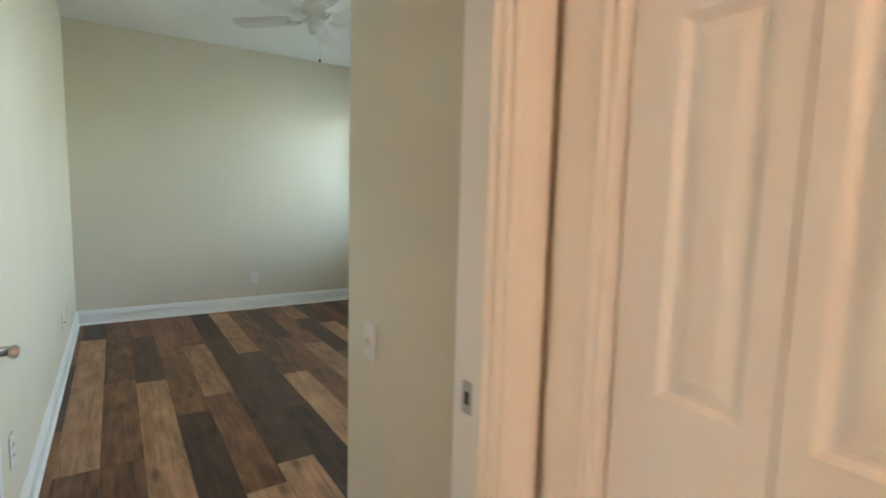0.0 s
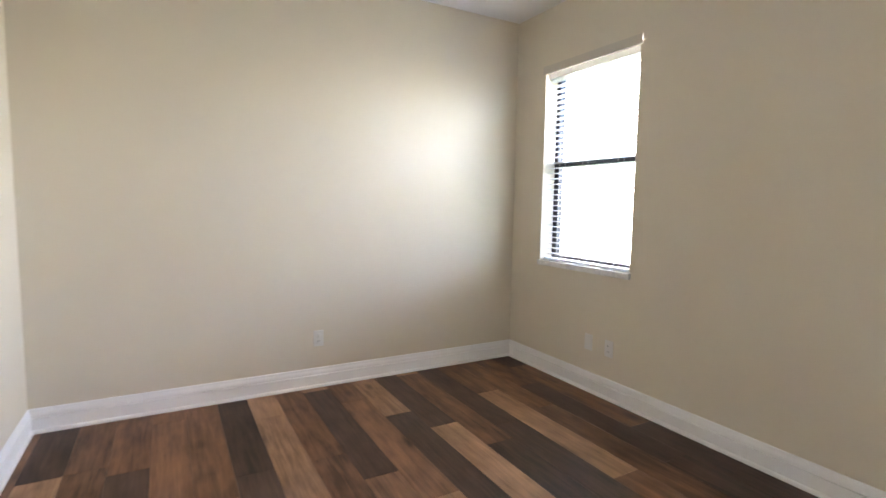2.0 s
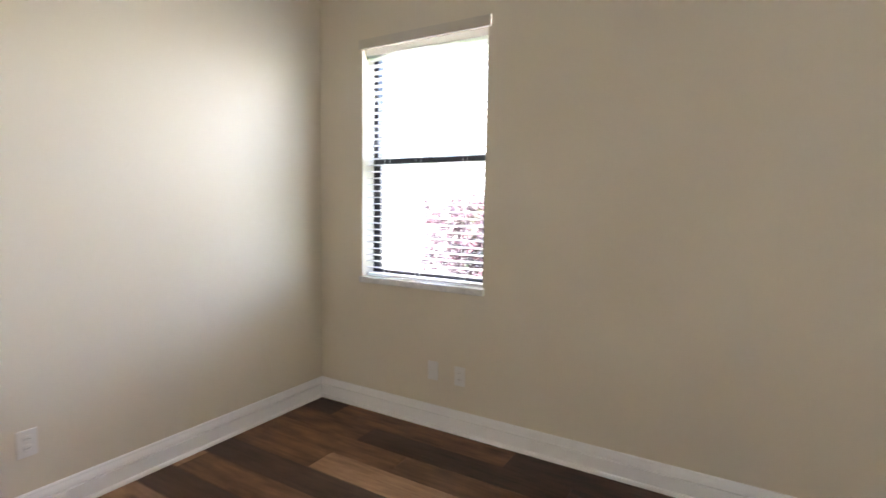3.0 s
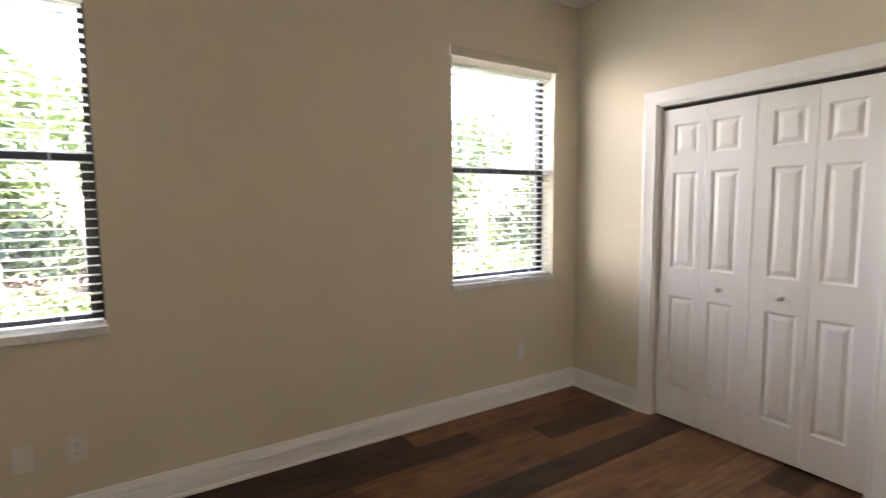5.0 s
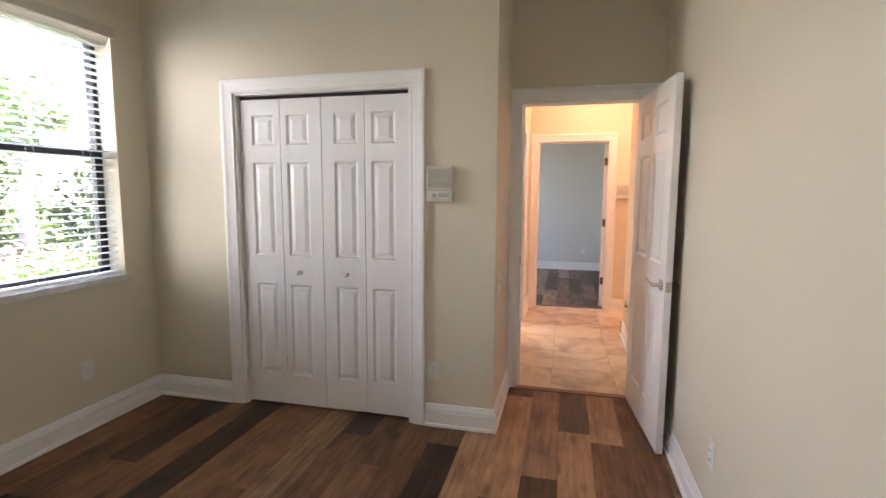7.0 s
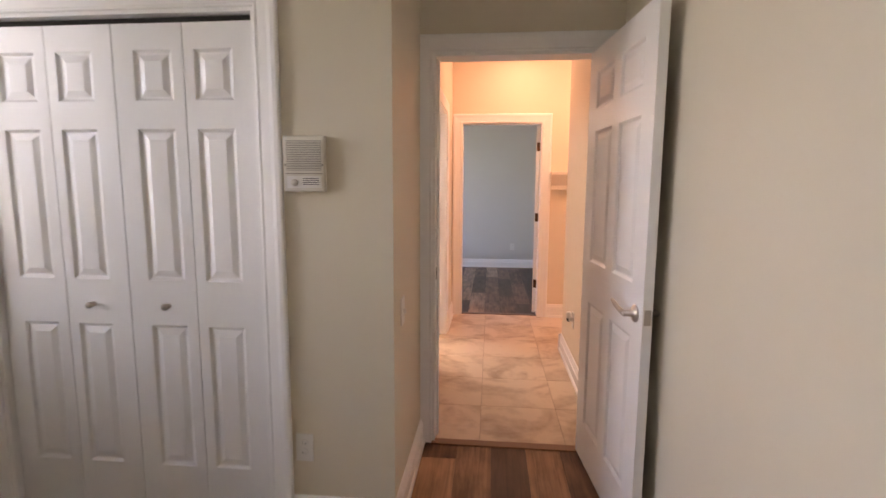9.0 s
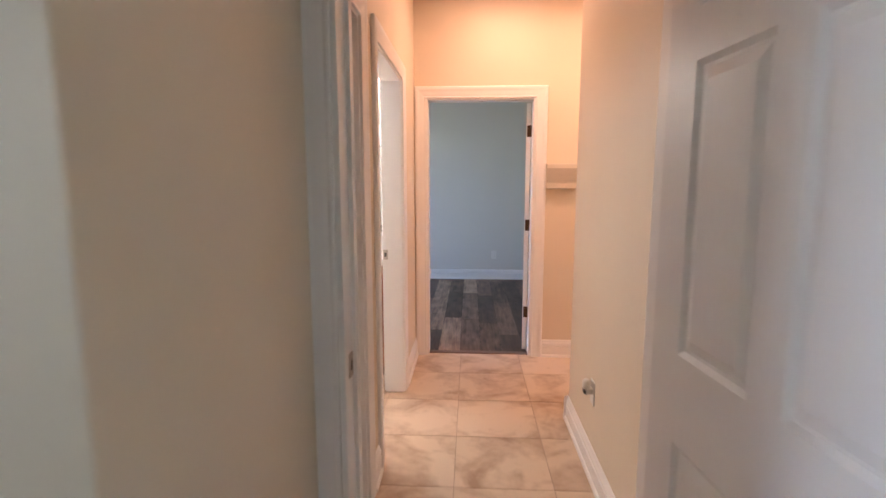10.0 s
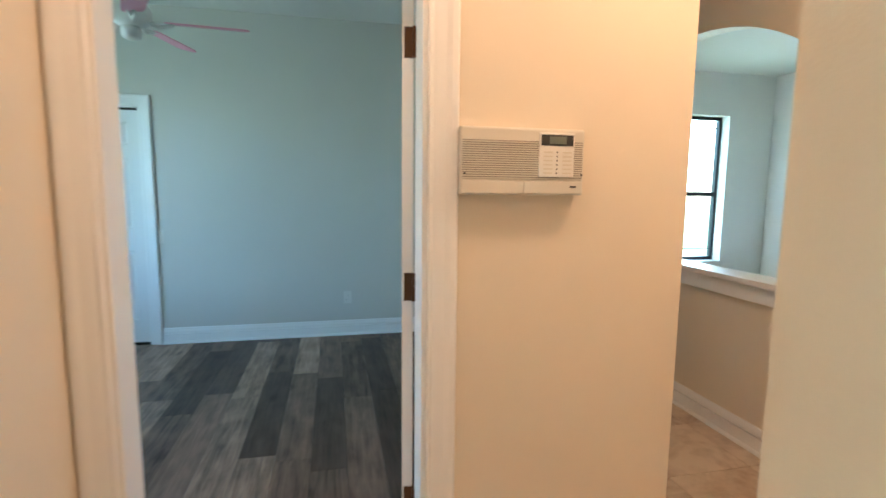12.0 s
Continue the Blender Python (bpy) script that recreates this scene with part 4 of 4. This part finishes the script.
for y in (-1.09, -0.61):
    part("post", bm_cyl(0.012, 0.012, 0.06, 12, pose(XT - 0.001, y, 1.19, 0, -90)), CHROME, shelf)

# ---- stair window ----
sw = thing("window_3", "tall narrow dark-framed window over the stair", "window", kind="structure")
x0, x1, z0, z1 = WST
fr = bmesh.new()
for a in ((x0, x0 + 0.035, z0, z1), (x1 - 0.035, x1, z0, z1), (x0 + 0.035, x1 - 0.035, z0, z0 + 0.04), (x0 + 0.035, x1 - 0.035, z1 - 0.035, z1), (x0 + 0.035, x1 - 0.035, 1.33, 1.38)):
    bm_box(a[0], a[1], YB - 0.16, YB - 0.11, a[2], a[3], fr)
part("window_frame", fr, FRAME, sw)
p = part("pane", bm_box(x0 + 0.035, x1 - 0.035, YB - 0.135, YB - 0.131, z0 + 0.04, z1 - 0.035), GLASS, sw)
p.visible_shadow = False
for z in (z0 + 0.13, z1 - 0.12):
    part("muntin", bm_box(x0 + 0.035, x1 - 0.035, YB - 0.129, YB - 0.121, z - 0.006, z + 0.006), FRAME, sw)

# ---- outdoors ----
GZ = -0.35
setting("ground", bm_box(-60, 60, -60, 60, GZ - 0.2, GZ), SOIL, "green lawn round the house", "ground")


def leafy(name, label, category, material, m, rx, ry, rz, count, size, seed, lift=0.0, ground=True):
    """Many small bent leaves filling an uneven rounded volume."""
    rnd = random.Random(seed)
    verts, faces = [], []
    for i in range(count):
        while True:
            p = Vector((rnd.uniform(-1, 1), rnd.uniform(-1, 1), rnd.uniform(-1, 1)))
            r = 0.62 + 0.45 * noise.noise(p * 2.3 + Vector((seed, seed, 0)))
            if 0.35 * r < p.length < r + 0.25:
                break
        c = Vector((p.x * rx, p.y * ry, p.z * rz + lift))
        q = Euler((rnd.uniform(-1, 1), rnd.uniform(-1, 1), rnd.uniform(0, 6.3))).to_matrix()
        s = size * rnd.uniform(0.6, 1.4)
        k = len(verts)
        for v in ((-s, 0, 0), (-0.2 * s, -0.45 * s, 0.1 * s), (s, 0, -0.15 * s), (-0.2 * s, 0.45 * s, 0.1 * s)):
            verts.append(c + q @ Vector(v))
        faces += [(k, k + 1, k + 2), (k, k + 2, k + 3)]
    me = bpy.data.meshes.new(name)
    me.from_pydata([tuple(v) for v in verts], [], faces)
    me.materials.append(material)
    return me


def tree(x, y, h, r, seed, material=None):
    th = thing("garden_tree", "leafy green garden tree outside the window", "tree", pose(x, y, GZ), group="garden trees")
    rnd = random.Random(seed)
    pts = [(0.12 * rnd.uniform(-1, 1) * i, 0.12 * rnd.uniform(-1, 1) * i, h * 0.55 * i / 5) for i in range(6)]
    bm = bm_tube(pts, [0.16, 0.13, 0.12, 0.10, 0.09, 0.07], 10)
    for k in range(4):
        a = k * 1.6 + rnd.uniform(0, 1)
        bm_tube([pts[3 + k % 2], (pts[4][0] + 0.5 * math.cos(a) * r, pts[4][1] + 0.5 * math.sin(a) * r, h * 0.7), (pts[4][0] + 0.8 * math.cos(a) * r, pts[4][1] + 0.8 * math.sin(a) * r, h * 0.85)], [0.06, 0.04, 0.015], 7, bm)
    part("trunk", bm, BARK, th)
    me = leafy("crown", "", "", material or LEAVES, None, r, r, h * 0.36, 2600, 0.11, seed)
    cr = new("crown", me)
    cr.parent = th
    cr.location = (0, 0, h * 0.68)


def shrub(x, y, rx, ry, rz, seed, material=None, count=1100, label="leafy green shrub in the garden", leaf=0.06):
    ob = new("shrub", leafy("shrub", "", "", material or LEAVES, None, rx, ry, rz, count, leaf, seed))
    ob.location = (x, y, GZ + rz * 0.75)
    tagged(ob, label, "shrub", "garden shrubs")


for i, (x, y, h, r) in enumerate(((13.5, -4.0, 3.3, 1.9), (15.0, 0.8, 3.5, 2.1), (13.0, -9.5, 3.4, 2.0), (16.5, 4.5, 3.8, 2.2), (11.0, -1.6, 2.4, 1.2), (18, -6.5, 4.4, 2.6), (12.0, 6.2, 2.9, 1.4))):
    tree(x, y, h, r, 30 + i)
for i in range(16):
    shrub(8.2 + 0.5 * math.sin(i * 2.1), -9.0 + i * 0.9, 0.9, 0.9, 0.52, 60 + i, HEDGEM if i % 3 else LEAVES)
for i in range(13):
    shrub(11.6 + 0.7 * math.sin(i * 1.7), -10.5 + i * 1.55, 1.5, 1.3, 1.3 + 0.35 * math.sin(i * 2.9), 110 + i, UNDER if i % 4 else LEAVES, 2600, "dense dark green undergrowth under the trees", 0.09)
for i, y in enumerate((5.3, 3.9, -2.9, -5.2, -7.4)):
    shrub(9.6 + 0.3 * math.sin(i * 2.0), y, 0.8, 0.9, 0.55, 140 + i, DRYL, 900, "reddish brown dry fern undergrowth")


def bare_trunk(x, y, lean, bend, h, seed):
    """Pale slender trunk, bowed, with a ragged tuft of fronds."""
    th = thing("slender_tree", "slender pale-barked garden tree with a bowed trunk", "tree", pose(x, y, GZ), group="garden trees")
    pts = [(0.1 * math.sin(i), lean * i / 7 + bend * math.sin(i / 7 * math.pi), h * i / 7) for i in range(8)]
    part("trunk", bm_tube(pts, [0.15, 0.13, 0.12, 0.11, 0.11, 0.10, 0.09, 0.08], 10), PALEB, th)
    cr = new("crown", leafy("crown", "", "", HEDGEM, None, 0.9, 0.9, 0.6, 700, 0.10, seed))
    cr.parent = th
    cr.location = (pts[-1][0], pts[-1][1], h)


bare_trunk(9.4, 5.15, 0.1, 0.12, 3.4, 201)
bare_trunk(9.2, 4.05, 0.7, -0.25, 3.0, 202)
bare_trunk(9.8, -3.4, 0.2, 0.15, 3.2, 203)
shrub(9.2, 7.5, 0.7, 0.6, 1.25, 90, REDL, 2200, "red and purple leaved tall shrub")
shrub(10.2, 7.35, 0.8, 0.6, 1.35, 91, REDL, 2200, "red and purple leaved tall shrub")
shrub(11.4, 7.2, 0.8, 0.6, 1.2, 92, UNDER, 2000)
nb = thing("neighbour_house", "pale stucco neighbouring house with a tiled roof", "house", pose(0, 0, 0))
part("wall", bm_box(10.0, 17.0, 8.4, 18.0, GZ, 5.6), STUCCO, nb)
part("roof", bm_box(9.6, 17.4, 8.0, 18.4, 5.6, 5.8), BARK, nb)
for i, (x, y, h, r) in enumerate(((-4.0, -11, 4.5, 1.6), (-6.5, -14, 6.0, 2.4), (-2, -15, 6, 2.4))):
    tree(x, y, h, r, 50 + i)


# ---- floor pieces ----
def plank_floor(parent, x0, x1, y0, y1, woods, seed, first, laid, width=0.181, length=1.222, skip=None):
    """Planks laid along y, each an object on one of a few shared meshes. laid: for a row, a joint and the tones from the far end on."""
    rnd = random.Random(seed)
    cache = {}
    x, row = x0 + first - width, 0
    tones = [0, 1, 2, 1, 0, 2, 1, 1, 0, 2]
    while x < x1 - 0.004:
        a, b = max(x, x0), min(x + width, x1)
        joint, text = laid.get(row, (y1 - rnd.uniform(0.1, 1.1), ""))
        y = joint + math.ceil((y1 - joint) / length - 1e-6) * length
        count = 0
        while y > y0:
            p, q = max(y - length, y0), min(y, y1)
            y -= length
            lo = max(p, skip(a, b)) if skip else p
            if q - lo < 0.02 or b - a < 0.01:
                continue
            tone = int(text[count]) if count < len(text) else rnd.choice(tones)
            count += 1
            key = (round(b - a, 3), round(q - lo, 3), tone)
            if key not in cache:
                bm = bm_box(0.0006, b - a - 0.0006, 0.0006, q - lo - 0.0006, -0.006, 0.0, bevel=0.0008)
                me = bpy.data.meshes.new("plank")
                bm.to_mesh(me)
                bm.free()
                me.materials.append(woods[tone])
                cache[key] = me
            ob = new("plank", cache[key])
            ob.parent = parent
            ob.location = (a, lo, 0)
        x += width
        row += 1


floor_ob = bpy.data.objects["floor"]
LAID = {0: (3.7, "1101"), 1: (4.385, "02211"), 2: (4.39, "11112"), 3: (4.29, "10220"), 4: (3.6, "1110"), 5: (3.825, "12121"), 6: (4.0, "0002"),
        7: (3.4, "2200"), 8: (3.985, "1121"), 9: (3.697, "2011"), 10: (4.63, "11210"), 11: (4.31, "20121"), 12: (4.045, "0211"), 13: (3.715, "2101"),
        14: (3.9, "0000"), 15: (4.367, "12111"), 16: (3.98, "1110"), 17: (4.35, "10011"), 18: (3.5, "0101"), 19: (4.0, "1010")}
plank_floor(floor_ob, 0.0, XR, 0.0, YF, WOODS, 5, 0.06, LAID, skip=lambda a, b: YC - 0.06 if a > XB - 0.02 else 0.0)
plank_floor(bpy.data.objects["floor_blue"], -0.64, XR, YB, YE - 0.06, COOLW, 8, 0.052, {9: (-4.65, "022"), 8: (-5.09, "201"), 7: (-3.8, "112"), 6: (-4.9, "101"), 5: (-3.3, "011")})


def tile_floor(parent, x0, x1, y0, y1, material, px=0.667, py=-0.947, size=0.468, gap=0.0035):
    cache = {}
    i0, i1 = math.floor((x0 - px) / size), math.ceil((x1 - px) / size)
    j0, j1 = math.floor((y0 - py) / size), math.ceil((y1 - py) / size)
    for i in range(i0, i1):
        for j in range(j0, j1):
            a, b = max(px + i * size, x0), min(px + (i + 1) * size, x1)
            c, d = max(py + j * size, y0), min(py + (j + 1) * size, y1)
            if b - a < 0.02 or d - c < 0.02:
                continue
            key = (round(b - a, 3), round(d - c, 3))
            if key not in cache:
                bm = bm_box(gap / 2, b - a - gap / 2, gap / 2, d - c - gap / 2, -0.004, 0.0, bevel=0.001)
                me = bpy.data.meshes.new("tile")
                bm.to_mesh(me)
                bm.free()
                me.materials.append(material)
                cache[key] = me
            ob = new("tile", cache[key])
            ob.parent = parent
            ob.location = (a, c, 0)


tile_floor(bpy.data.objects["floor_hall"], -2.2, XH + 0.12, YE - 0.06, 0.0, TRAV)
tile_floor(bpy.data.objects["floor_hall"], XH + 0.12, XR, YE, -1.29, TRAV)
tile_floor(bpy.data.objects["floor_passage"], XS, -0.76, YB, YE - 0.06, TRAV)

# shower wall pieces
tb = bpy.data.objects["wall_tub_back"]
for k in range(58):
    for r in range(3):
        me_key = "mosaic_%d" % ((k * 7 + r * 3) % 2)
        me = bpy.data.meshes.get(me_key)
        if me is None:
            bm = bm_box(0.001, 0.029, -0.004, 0.0, 0.001, 0.021)
            me = bpy.data.meshes.new(me_key)
            bm.to_mesh(me)
            bm.free()
            me.materials.append(MOSAIC[(k * 7 + r * 3) % 2])
        ob = new("mosaic_tile", me)
        ob.parent = tb
        ob.location = (1.60 + k * 0.03, -0.50, 1.33 + r * 0.022)
setting("wall_tub_side", bm_box(XT, XR, -1.32, -0.50, 0, H), SHOWER, "grey stone tiled shower side wall", "wall")
ts = bpy.data.objects["wall_tub_side"]
for k in range(26):
    for r in range(3):
        ob = new("mosaic_tile", bpy.data.meshes["mosaic_%d" % ((k * 5 + r) % 2)])
        ob.parent = ts
        ob.matrix_basis = pose(XT, -0.51 - k * 0.03, 1.33 + r * 0.022, 0, 0, -90)
